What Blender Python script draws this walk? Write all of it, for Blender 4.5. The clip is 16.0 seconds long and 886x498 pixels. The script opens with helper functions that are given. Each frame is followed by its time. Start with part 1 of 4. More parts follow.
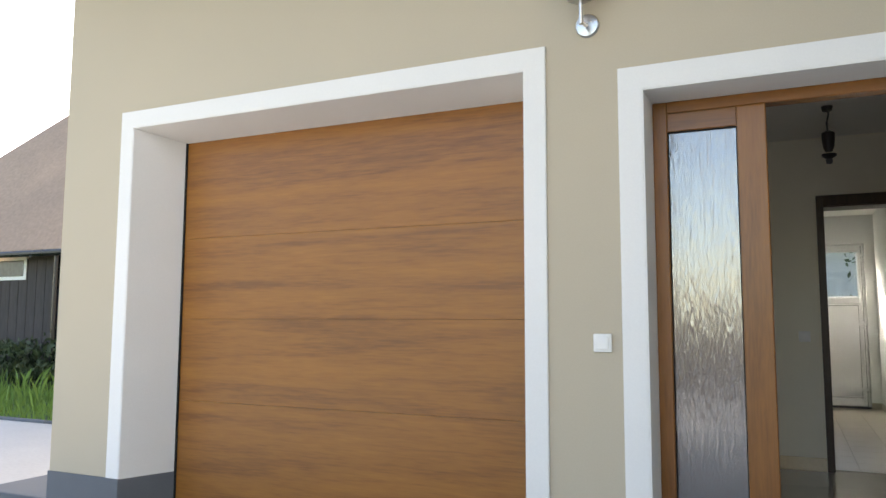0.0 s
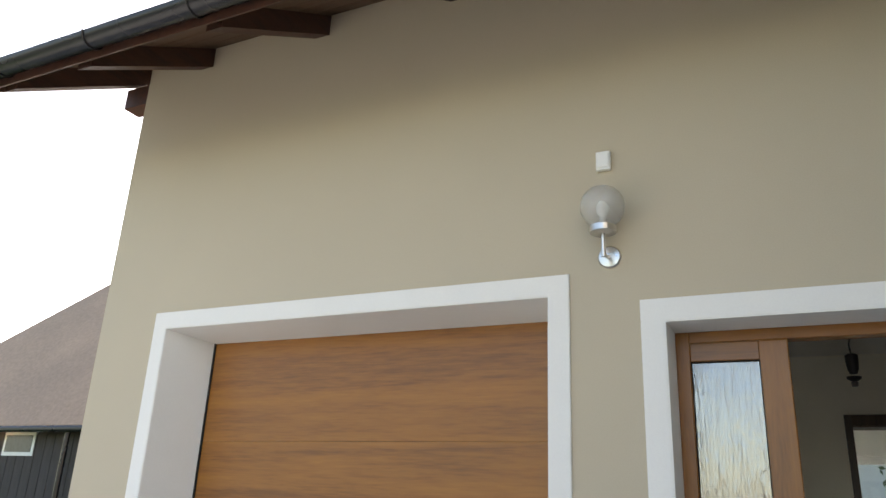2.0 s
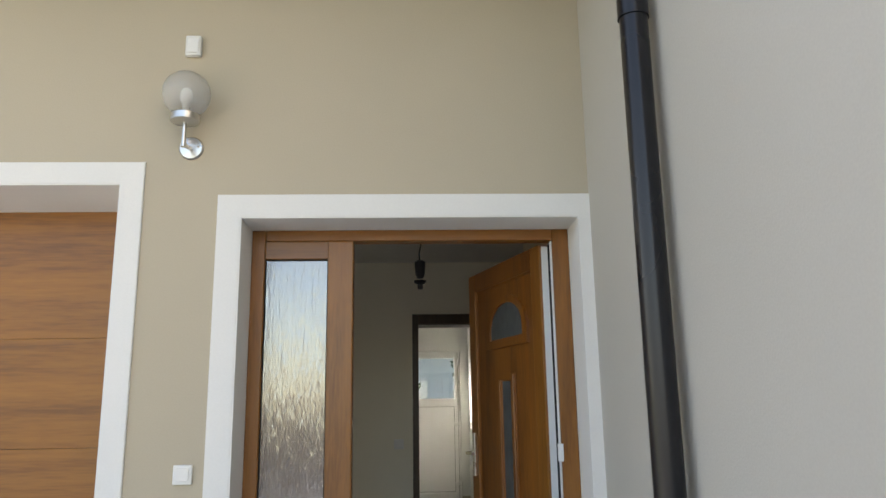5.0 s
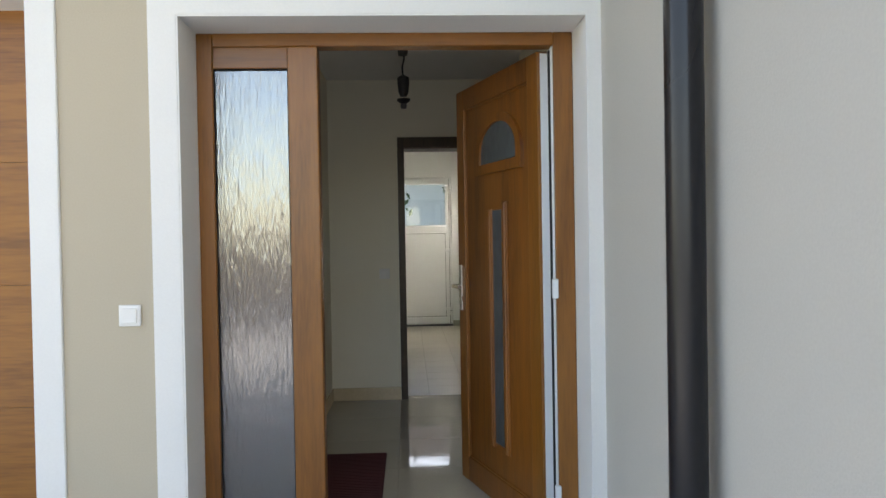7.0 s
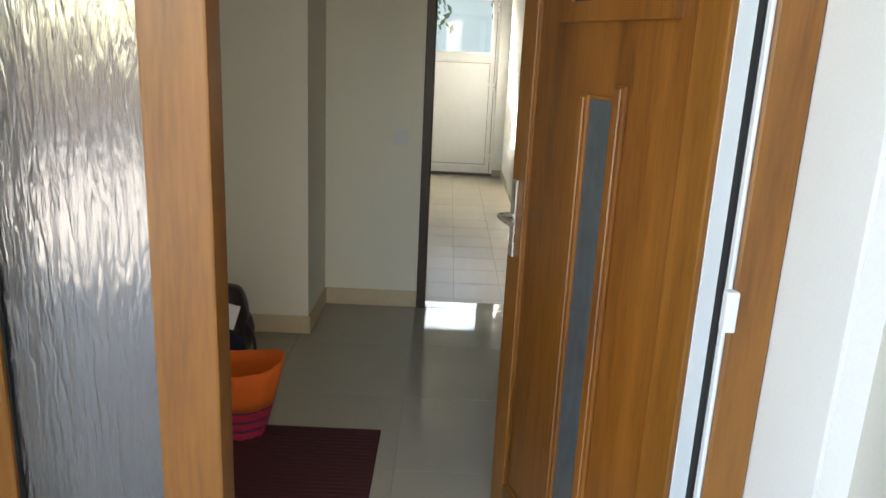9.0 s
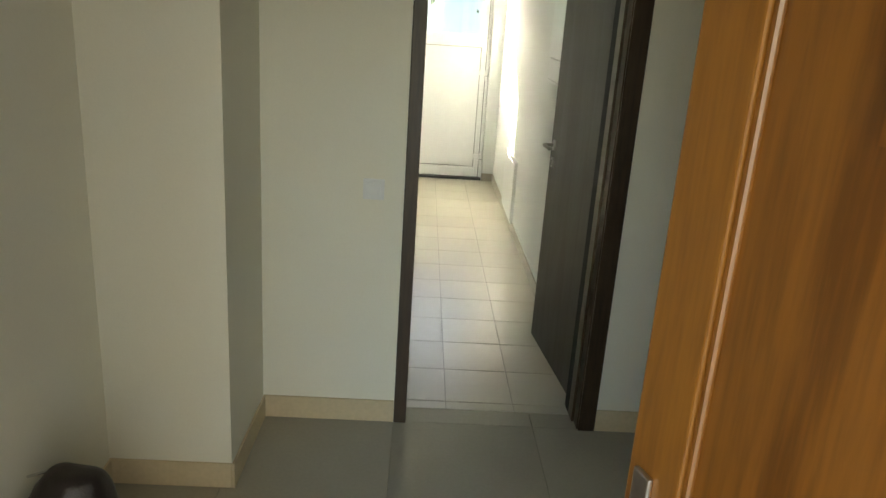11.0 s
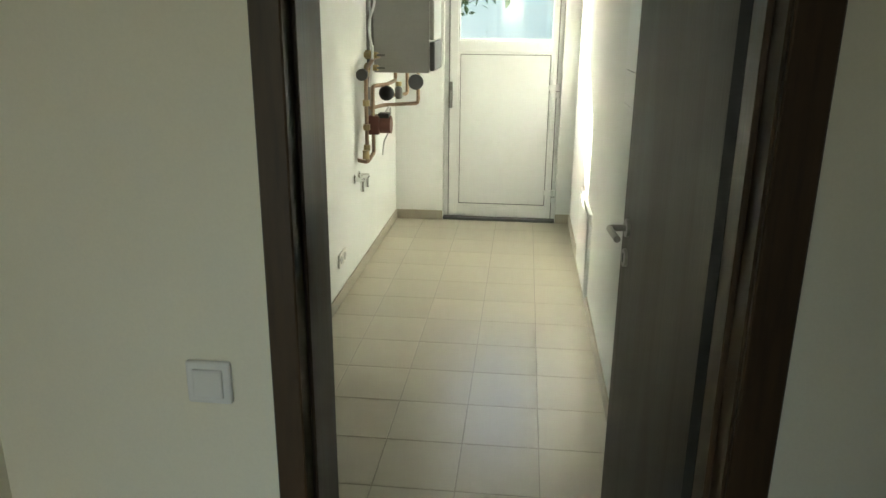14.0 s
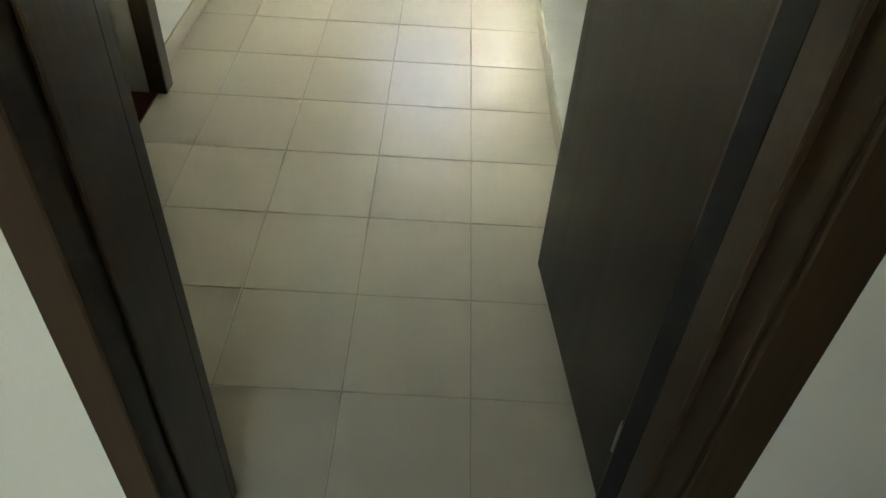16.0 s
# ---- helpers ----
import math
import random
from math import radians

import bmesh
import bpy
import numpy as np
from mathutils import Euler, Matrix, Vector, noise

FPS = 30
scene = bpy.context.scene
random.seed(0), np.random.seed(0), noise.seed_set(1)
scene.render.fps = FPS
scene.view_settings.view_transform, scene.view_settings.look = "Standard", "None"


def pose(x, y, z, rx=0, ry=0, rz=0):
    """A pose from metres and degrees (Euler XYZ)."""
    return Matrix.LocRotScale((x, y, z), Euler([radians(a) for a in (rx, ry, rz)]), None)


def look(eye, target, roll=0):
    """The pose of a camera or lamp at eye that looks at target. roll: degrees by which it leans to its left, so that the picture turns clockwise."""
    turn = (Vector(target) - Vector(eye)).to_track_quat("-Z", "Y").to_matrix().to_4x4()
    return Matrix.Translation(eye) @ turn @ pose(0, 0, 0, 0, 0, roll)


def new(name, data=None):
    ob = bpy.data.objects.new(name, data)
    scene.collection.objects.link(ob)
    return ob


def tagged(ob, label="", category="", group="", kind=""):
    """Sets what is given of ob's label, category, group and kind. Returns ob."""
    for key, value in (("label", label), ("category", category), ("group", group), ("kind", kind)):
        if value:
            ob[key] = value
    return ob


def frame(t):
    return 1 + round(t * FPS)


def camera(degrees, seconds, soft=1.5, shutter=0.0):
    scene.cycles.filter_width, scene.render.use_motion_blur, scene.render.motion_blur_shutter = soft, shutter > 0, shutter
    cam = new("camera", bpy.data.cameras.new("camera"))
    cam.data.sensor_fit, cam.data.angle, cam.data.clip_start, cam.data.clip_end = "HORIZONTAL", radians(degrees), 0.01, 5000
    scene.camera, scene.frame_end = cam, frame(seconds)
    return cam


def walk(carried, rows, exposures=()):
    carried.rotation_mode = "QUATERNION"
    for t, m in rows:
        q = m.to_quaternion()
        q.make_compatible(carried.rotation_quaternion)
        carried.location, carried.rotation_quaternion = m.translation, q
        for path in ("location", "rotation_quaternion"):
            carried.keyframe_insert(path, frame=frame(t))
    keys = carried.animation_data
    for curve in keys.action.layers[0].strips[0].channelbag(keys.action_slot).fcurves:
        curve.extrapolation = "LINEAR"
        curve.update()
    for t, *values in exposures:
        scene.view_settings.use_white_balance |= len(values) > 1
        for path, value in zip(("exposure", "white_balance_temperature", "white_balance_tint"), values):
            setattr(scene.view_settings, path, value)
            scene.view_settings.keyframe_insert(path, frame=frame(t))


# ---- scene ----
cam = camera(61.5, 16.0)
PATH = [
    (0, (0.551, -3.262, 1.111), (-0.288, -1.457, 1.307), 0.2),
    (0.5, (0.592, -3.25, 1.124), (-0.112, -1.395, 1.374), 0.6),
    (1, (0.616, -3.268, 1.172), (-0.058, -1.425, 1.56), 0.9),
    (1.5, (0.6, -3.304, 1.224), (-0.124, -1.51, 1.733), 1.7),
    (2, (0.553, -3.368, 1.294), (-0.293, -1.679, 1.952), 2.6),
    (2.5, (0.548, -3.412, 1.316), (-0.286, -1.773, 2.102), 4.9),
    (3, (0.558, -3.436, 1.384), (-0.077, -1.723, 2.197), 5.6),
    (3.5, (0.597, -3.399, 1.329), (0.415, -1.606, 2.196), 4.5),
    (4, (0.701, -3.359, 1.33), (0.685, -1.535, 2.152), 1.4),
    (4.5, (0.766, -3.302, 1.282), (0.84, -1.381, 1.833), -0.7),
    (5, (0.77, -3.281, 1.258), (0.852, -1.33, 1.689), -0.9),
    (5.2, (0.778, -3.264, 1.244), (0.852, -1.29, 1.556), -1.1),
    (7.3, (0.845, -2.645, 1.322), (0.945, -0.650, 1.232), -0.9),
    (7.5, (0.851, -2.508, 1.376), (1.001, -0.519, 1.222), 0.5),
    (8, (0.967, -2.076, 1.516), (1.020, -0.113, 1.136), 3.0),
    (8.5, (0.905, -1.579, 1.544), (0.921, 0.364, 1.072), 1.7),
    (9, (0.902, -1.089, 1.525), (0.906, 0.841, 1.001), 2.7),
    (9.5, (0.845, -0.612, 1.505), (0.905, 1.315, 0.972), 2.4),
    (9.7, (0.826, -0.453, 1.540), (0.875, 1.478, 1.015), 3.8),
    (11.8, (0.803, 0.954, 1.718), (0.935, 2.842, 1.071), 2.9),
    (12, (0.754, 1.14, 1.73), (1.035, 3.017, 1.101), 3.1),
    (12.5, (0.809, 1.479, 1.689), (1.125, 3.348, 1.053), 2.3),
    (13, (0.864, 1.787, 1.7), (1.26, 3.669, 1.15), -0.5),
    (13.5, (1.071, 1.93, 1.67), (1.278, 3.837, 1.103), 1.2),
    (14, (1.186, 2.007, 1.64), (0.985, 3.906, 1.044), 0.5),
    (14.2, (1.181, 2.016, 1.637), (0.960, 3.906, 1.025), 0.1),
    (14.5, (1.189, 2.027, 1.633), (0.976, 3.905, 0.977), -0.4),
    (15, (1.195, 2.176, 1.571), (1.0, 4.011, 0.8), 1.1),
    (15.2, (1.152, 2.308, 1.521), (1.026, 4.129, 0.702), 2.4),
    (15.4, (1.153, 2.436, 1.477), (1.071, 4.196, 0.53), 0.2),
    (15.5, (1.154, 2.482, 1.464), (1.102, 4.211, 0.46), 0.5),
    (15.7, (1.169, 2.549, 1.43), (1.151, 4.207, 0.312), 2.0),
    (16, (1.19, 2.612, 1.452), (1.216, 4.084, 0.098), 3.9),
]
EXPOSURES = [(0, 1.92, 7400, 16), (1.5, 1.86, 7400, 16), (2.5, 1.3, 7500, 14), (3, 1.5, 7600, 15), (3.5, 1.68, 7800, 17), (4, 1.68, 7800, 17), (5, 1.84, 7800, 17), (7.5, 2.2, 7400, 16), (8.5, 2.66, 7400, 15), (9.5, 3.3, 7900, 12), (12, 3.6, 8000, 4), (13.5, 3.25, 7600, 2), (14.5, 3.15, 7700, 2), (15.5, 3.2, 7700, 3), (16, 3.9, 7500, 4)]
walk(cam, [(t, look(eye, target, roll)) for t, eye, target, roll in PATH], EXPOSURES)

# ---- light ----
SUN_WAY = Vector((1.0, -1.74, -1.10)).normalized()
world = bpy.data.worlds.new("sky")
scene.world = world
world.use_nodes = True
wn = world.node_tree.nodes
sky = wn.new("ShaderNodeTexSky")
sky.sky_type = "NISHITA"
sky.sun_disc = False
sky.sun_elevation = math.asin(-SUN_WAY.z)
sky.sun_rotation = math.atan2(-SUN_WAY.x, -SUN_WAY.y)
world.node_tree.links.new(sky.outputs[0], wn["Background"].inputs[0])
wn["Background"].inputs[1].default_value = 0.15
sun = new("sun", bpy.data.lights.new("sun", "SUN"))
sun.data.energy, sun.data.angle, sun.data.color = 5.0, radians(0.55), (1.0, 0.985, 0.95)
sun.matrix_world = look((-6, 20, 12), Vector((-6, 20, 12)) + SUN_WAY)

# added fill lamp in the doorway, lifts the hall above what the sky gives
entry = new("hall_fill_light", bpy.data.lights.new("hall_fill_light", "AREA"))
entry.data.shape, entry.data.size, entry.data.size_y = "RECTANGLE", 0.86, 1.9
entry.data.energy, entry.data.color = 0.5, (0.93, 0.97, 1.0)
entry.matrix_world = look((0.90, 0.335, 1.05), (0.90, 3.0, 1.05))


# ---- materials ----
def material(name, colour, rough=0.6, metal=0.0, vary=0.08, grain=40.0, bump=0.0, stain=2.0, stretch=(1, 1, 1), pieces=0.0, coat=0.0):
    """A surface with fine grain, broad unevenness and relief, at real-world size."""
    m = bpy.data.materials.new(name)
    m.use_nodes = True
    n, l = m.node_tree.nodes, m.node_tree.links
    b = n["Principled BSDF"]
    b.inputs["Roughness"].default_value, b.inputs["Metallic"].default_value = rough, metal
    b.inputs["Coat Weight"].default_value = coat
    tc, mp = n.new("ShaderNodeTexCoord"), n.new("ShaderNodeMapping")
    l.new(tc.outputs["Object"], mp.inputs[0])
    mp.inputs["Scale"].default_value = stretch
    fine, broad = n.new("ShaderNodeTexNoise"), n.new("ShaderNodeTexNoise")
    fine.inputs["Scale"].default_value, fine.inputs["Detail"].default_value = grain, 6
    broad.inputs["Scale"].default_value, broad.inputs["Detail"].default_value = stain, 3
    l.new(mp.outputs[0], fine.inputs["Vector"])
    l.new(mp.outputs[0], broad.inputs["Vector"])
    mixed = n.new("ShaderNodeMix")
    mixed.inputs[0].default_value = 0.5
    l.new(fine.outputs[0], mixed.inputs[2])
    l.new(broad.outputs[0], mixed.inputs[3])
    ramp = n.new("ShaderNodeValToRGB")
    ramp.color_ramp.elements[0].position, ramp.color_ramp.elements[1].position = 0.3, 0.7
    ramp.color_ramp.elements[0].color = (*[max(0.0, c * (1 - vary)) for c in colour], 1)
    ramp.color_ramp.elements[1].color = (*[min(1.0, c * (1 + vary)) for c in colour], 1)
    l.new(mixed.outputs[0], ramp.inputs[0])
    out = ramp.outputs[0]
    if pieces:
        info, hue, ma = n.new("ShaderNodeObjectInfo"), n.new("ShaderNodeHueSaturation"), n.new("ShaderNodeMapRange")
        ma.inputs[3].default_value, ma.inputs[4].default_value = 1 - pieces, 1 + pieces
        l.new(info.outputs["Random"], ma.inputs[0])
        l.new(ma.outputs[0], hue.inputs["Value"])
        l.new(out, hue.inputs["Color"])
        out = hue.outputs[0]
    l.new(out, b.inputs["Base Color"])
    rr = n.new("ShaderNodeMapRange")
    rr.inputs[3].default_value, rr.inputs[4].default_value = max(0.02, rough * 0.8), min(1.0, rough * 1.2)
    l.new(broad.outputs[0], rr.inputs[0])
    l.new(rr.outputs[0], b.inputs["Roughness"])
    if bump:
        bp = n.new("ShaderNodeBump")
        bp.inputs["Strength"].default_value, bp.inputs["Distance"].default_value = 0.5, bump
        l.new(fine.outputs[0], bp.inputs["Height"])
        l.new(bp.outputs[0], b.inputs["Normal"])
    return m


def wood(name, dark, light, along="x", rough=0.35, coat=0.3, seam=9.0):
    """Wood grain that runs along one axis: broad flames, fine fibres and darker streaks."""
    m = bpy.data.materials.new(name)
    m.use_nodes = True
    n, l = m.node_tree.nodes, m.node_tree.links
    b = n["Principled BSDF"]
    b.inputs["Coat Weight"].default_value = coat
    b.inputs["Coat Roughness"].default_value = 0.25
    tc, mp = n.new("ShaderNodeTexCoord"), n.new("ShaderNodeMapping")
    l.new(tc.outputs["Object"], mp.inputs[0])
    mp.inputs["Scale"].default_value = {"x": (0.075, 1, 1), "y": (1, 0.09, 1), "z": (1, 1, 0.09)}[along]
    flame, fibre, streak = (n.new("ShaderNodeTexNoise") for _ in range(3))
    for node, scale, detail, warp in ((flame, seam, 4, 1.2), (fibre, 110, 4, 0.2), (streak, 26, 3, 0.6)):
        node.inputs["Scale"].default_value, node.inputs["Detail"].default_value, node.inputs["Distortion"].default_value = scale, detail, warp
        l.new(mp.outputs[0], node.inputs["Vector"])
    a, c = n.new("ShaderNodeMix"), n.new("ShaderNodeMix")
    a.inputs[0].default_value, c.inputs[0].default_value = 0.35, 0.3
    l.new(flame.outputs[0], a.inputs[2])
    l.new(streak.outputs[0], a.inputs[3])
    l.new(a.outputs[0], c.inputs[2])
    l.new(fibre.outputs[0], c.inputs[3])
    ramp = n.new("ShaderNodeValToRGB")
    e = ramp.color_ramp.elements
    e[0].position, e[1].position = 0.36, 0.64
    e[0].color, e[1].color = (*dark, 1), (*light, 1)
    mid = e.new(0.5)
    mid.color = (*[(p * 0.4 + q * 0.6) for p, q in zip(dark, light)], 1)
    l.new(c.outputs[0], ramp.inputs[0])
    l.new(ramp.outputs[0], b.inputs["Base Color"])
    rr = n.new("ShaderNodeMapRange")
    rr.inputs[3].default_value, rr.inputs[4].default_value = rough * 0.8, rough * 1.3
    l.new(flame.outputs[0], rr.inputs[0])
    l.new(rr.outputs[0], b.inputs["Roughness"])
    bp = n.new("ShaderNodeBump")
    bp.inputs["Strength"].default_value, bp.inputs["Distance"].default_value = 0.25, 0.0012
    l.new(fibre.outputs[0], bp.inputs["Height"])
    l.new(bp.outputs[0], b.inputs["Normal"])
    return m


def glass(name, tint=(1, 1, 1), rough=0.0, ripple=0.0, scale=(30, 30, 8), clear=1.0, ior=1.45):
    m = bpy.data.materials.new(name)
    m.use_nodes = True
    n, l = m.node_tree.nodes, m.node_tree.links
    b = n["Principled BSDF"]
    b.inputs["Transmission Weight"].default_value, b.inputs["Roughness"].default_value = clear, rough
    b.inputs["Base Color"].default_value, b.inputs["IOR"].default_value = (*tint, 1), ior
    if ripple:
        tc, mp, noi, bp = n.new("ShaderNodeTexCoord"), n.new("ShaderNodeMapping"), n.new("ShaderNodeTexNoise"), n.new("ShaderNodeBump")
        l.new(tc.outputs["Object"], mp.inputs[0])
        mp.inputs["Scale"].default_value = scale
        noi.inputs["Scale"].default_value, noi.inputs["Detail"].default_value, noi.inputs["Distortion"].default_value = 1.0, 3, 0.8
        l.new(mp.outputs[0], noi.inputs["Vector"])
        bp.inputs["Strength"].default_value, bp.inputs["Distance"].default_value = 1.0, ripple
        l.new(noi.outputs[0], bp.inputs["Height"])
        l.new(bp.outputs[0], b.inputs["Normal"])
    return m


M_FACADE = material("beige_facade_render", (0.50, 0.433, 0.322), 0.9, vary=0.05, grain=160, bump=0.0015, stain=1.2)
M_GREY_WALL = material("grey_facade_render", (0.51, 0.483, 0.430), 0.9, vary=0.05, grain=150, bump=0.0015, stain=0.9)
M_TRIM = material("white_facade_paint", (0.79, 0.775, 0.735), 0.8, vary=0.03, grain=140, bump=0.001, stain=2.5)
M_REVEAL = material("white_reveal_paint", (0.79, 0.78, 0.745), 0.85, vary=0.04, grain=140, bump=0.001, stain=2)
M_PLINTH = material("dark_grey_plinth", (0.13, 0.14, 0.15), 0.8, vary=0.25, grain=300, bump=0.002)
M_GARAGE = wood("golden_oak_garage_foil", (0.180, 0.061, 0.007), (0.345, 0.133, 0.017), "x", 0.42, 0.12, 6.0)
M_OAK = wood("golden_oak_frame_foil", (0.168, 0.058, 0.008), (0.290, 0.110, 0.016), "z", 0.34, 0.15, 7.0)
M_OAK_H = wood("golden_oak_rail_foil", (0.168, 0.058, 0.008), (0.290, 0.110, 0.016), "x", 0.34, 0.15, 7.0)
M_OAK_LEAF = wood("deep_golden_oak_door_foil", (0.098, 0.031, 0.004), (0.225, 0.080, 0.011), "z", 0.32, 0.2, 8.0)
M_WENGE = wood("dark_wenge_veneer", (0.018, 0.0130, 0.0075), (0.038, 0.0275, 0.0165), "z", 0.42, 0.0, 10.0)
M_WENGE_FRAME = wood("dark_brown_wenge_frame", (0.022, 0.012, 0.005), (0.058, 0.032, 0.014), "z", 0.42, 0.0, 10.0)
M_RAFTER = wood("dark_stained_rafter", (0.035, 0.013, 0.008), (0.085, 0.032, 0.018), "y", 0.6, 0.0, 10.0)
M_SOFFIT = wood("brown_soffit_board", (0.06, 0.030, 0.016), (0.12, 0.062, 0.034), "x", 0.6, 0.0, 10.0)
M_GUTTER = material("dark_brown_gutter_metal", (0.010, 0.0095, 0.012), 0.28, 0.1, vary=0.2, grain=60)
M_ROOF = material("dark_roof_tile", (0.10, 0.06, 0.045), 0.8, vary=0.3, grain=20, bump=0.01)
M_PVC = material("white_pvc", (0.79, 0.81, 0.80), 0.35, vary=0.02, grain=30)
# black of the rubber seals, also the painted shade in the inner door's rebate
M_SEAL_SHADE = material("black_rubber_seal_and_shade", (0.005, 0.005, 0.005), 0.9)
M_WALL = material("cream_wall_paint", (0.86, 0.815, 0.675), 0.85, vary=0.03, grain=180, bump=0.0008, stain=1.5)
# cream paint with a cooler colour, offsets the yellow sun bounce in the boiler room
M_WALL_COOLED = material("cream_wall_paint_cooled", (0.80, 0.82, 0.80), 0.85, vary=0.03, grain=180, bump=0.0008, stain=1.5)
M_CEIL = material("white_ceiling_paint", (0.78, 0.77, 0.73), 0.9, vary=0.02, grain=150, bump=0.0006)
M_HALL_TILE = material("polished_beige_porcelain", (0.36, 0.33, 0.265), 0.035, vary=0.06, grain=70, stain=3, pieces=0.05)
M_TILE = material("matt_grey_beige_tile", (0.49, 0.45, 0.355), 0.30, vary=0.06, grain=200, bump=0.0004, stain=4, pieces=0.04)
M_GROUT = material("grey_grout", (0.36, 0.33, 0.27), 0.9)
M_HALL_JOINT = material("beige_joint_filler", (0.36, 0.32, 0.25), 0.6)
M_SKIRT = material("beige_tile_skirting", (0.66, 0.53, 0.34), 0.25, vary=0.08, grain=60, stain=5)
M_SKIRT2 = material("grey_beige_tile_skirting", (0.46, 0.42, 0.34), 0.4, vary=0.07, grain=120, stain=5)
M_STEEL = material("brushed_stainless_steel", (0.62, 0.60, 0.57), 0.28, 1.0, vary=0.08, grain=200)
M_CHROME = material("chrome", (0.75, 0.75, 0.74), 0.12, 1.0, vary=0.04)
M_BLACK = material("black_plastic", (0.02, 0.02, 0.022), 0.45)
M_SWITCH = material("white_switch_plastic", (0.80, 0.79, 0.75), 0.3, vary=0.02)
M_FLOWGLASS = glass("rain_textured_glass", (0.20, 0.205, 0.21), 0.12, 0.0030, (80, 80, 10), 0.92, 2.8)
M_CLEAR = glass("clear_glass", (0.97, 0.99, 0.98), 0.0)
M_GLOBE = glass("bubbled_lamp_glass", (0.95, 0.94, 0.92), 0.08, 0.002, (70, 70, 70), 0.84, 1.3)
M_SMOKE = material("grey_frosted_pane", (0.062, 0.072, 0.075), 0.16, vary=0.3, grain=36, bump=0.002, stain=14, stretch=(1, 1, 0.4))
M_MAT = material("dark_red_mat", (0.055, 0.010, 0.012), 0.95, vary=0.4, grain=500, bump=0.004)
M_ORANGE = material("orange_canvas", (0.72, 0.13, 0.012), 0.8, vary=0.08, grain=400, bump=0.0015)
M_MAGENTA = material("magenta_canvas", (0.42, 0.018, 0.05), 0.8, vary=0.12, grain=400, bump=0.0015)
M_PURPLE = material("purple_canvas", (0.12, 0.02, 0.07), 0.8, vary=0.12, grain=400, bump=0.0015)
M_LEATHER = material("brown_leather", (0.10, 0.035, 0.018), 0.5, vary=0.2, grain=120, bump=0.002)
M_BLACKLEATHER = material("black_leather", (0.022, 0.014, 0.012), 0.38, vary=0.3, grain=140, bump=0.002)
M_NAVY = material("navy_fabric", (0.012, 0.016, 0.04), 0.8, vary=0.2, grain=300, bump=0.001)
M_PAPER = material("white_paper", (0.75, 0.75, 0.76), 0.8, vary=0.03)
M_BOILER = material("grey_boiler_enamel", (0.42, 0.42, 0.40), 0.35, vary=0.03)
M_DARKGREY = material("dark_grey_plastic", (0.10, 0.10, 0.105), 0.5)
M_COPPER = material("copper_pipe", (0.34, 0.24, 0.17), 0.42, 0.8, vary=0.2, grain=50)
M_REDPUMP = material("dark_red_pump_enamel", (0.13, 0.045, 0.035), 0.5, vary=0.15)
M_BRASS = material("dull_brass", (0.45, 0.36, 0.20), 0.35, 1.0, vary=0.15)
M_GASKET_GAP = material("grey_gasket_and_gap_shade", (0.16, 0.165, 0.16), 0.6)
M_DULLSTEEL = material("dull_grey_steel", (0.22, 0.22, 0.21), 0.45, 0.7, vary=0.1)
M_LEVER = material("satin_steel", (0.30, 0.29, 0.27), 0.32, 0.9, vary=0.1)
M_ASPHALT = material("grey_asphalt", (0.09, 0.09, 0.092), 0.9, vary=0.2, grain=90, bump=0.004)
M_CONCRETE = material("pale_concrete_paving", (0.50, 0.485, 0.45), 0.85, vary=0.12, grain=30, bump=0.003, stain=1.2)
M_LAWN = material("lawn_ground", (0.06, 0.11, 0.02), 0.9, vary=0.4, grain=60, bump=0.02)
M_GRASS = material("grass_blade", (0.16, 0.28, 0.05), 0.7, vary=0.35, grain=3, stain=1)
M_LEAF = material("leaf_green", (0.050, 0.075, 0.032), 0.6, vary=0.4, grain=6)
M_BARK = material("grey_brown_bark", (0.12, 0.095, 0.075), 0.9, vary=0.35, grain=30, bump=0.01)
M_SHEDROOF = material("weathered_brown_roof", (0.44, 0.29, 0.20), 0.85, vary=0.2, grain=14, bump=0.01, stain=0.7)
M_SHEDWALL = material("dark_weathered_boards", (0.060, 0.052, 0.050), 0.85, vary=0.35, grain=25, bump=0.006, stretch=(1, 1, 0.15))
M_NEIGHBOUR = material("light_grey_render", (0.50, 0.51, 0.51), 0.9, vary=0.12, grain=60, stain=0.6)
M_RED = material("dark_red_floor_tile", (0.13, 0.022, 0.014), 0.4, vary=0.15)


# ---- building helpers ----
def box(bm, x0, x1, y0, y1, z0, z1, bevel=0.0, segments=1):
    """A block in a bmesh, with rounded edges if asked."""
    made = bmesh.ops.create_cube(bm, size=1.0)["verts"]
    for v in made:
        v.co = Vector((x0 + (v.co.x + 0.5) * (x1 - x0), y0 + (v.co.y + 0.5) * (y1 - y0), z0 + (v.co.z + 0.5) * (z1 - z0)))
    if bevel:
        bmesh.ops.bevel(bm, geom=list({e for v in made for e in v.link_edges}), offset=bevel, segments=segments, affect="EDGES", profile=0.6)
    return bm


def rod(bm, a, b, radius, radius2=None, sides=16):
    """A round bar from a to b."""
    a, b = Vector(a), Vector(b)
    turn = (b - a).to_track_quat("Z", "Y").to_matrix().to_4x4()
    m = Matrix.Translation((a + b) / 2) @ turn
    bmesh.ops.create_cone(bm, cap_ends=True, segments=sides, radius1=radius, radius2=radius if radius2 is None else radius2, depth=(b - a).length, matrix=m)
    return bm


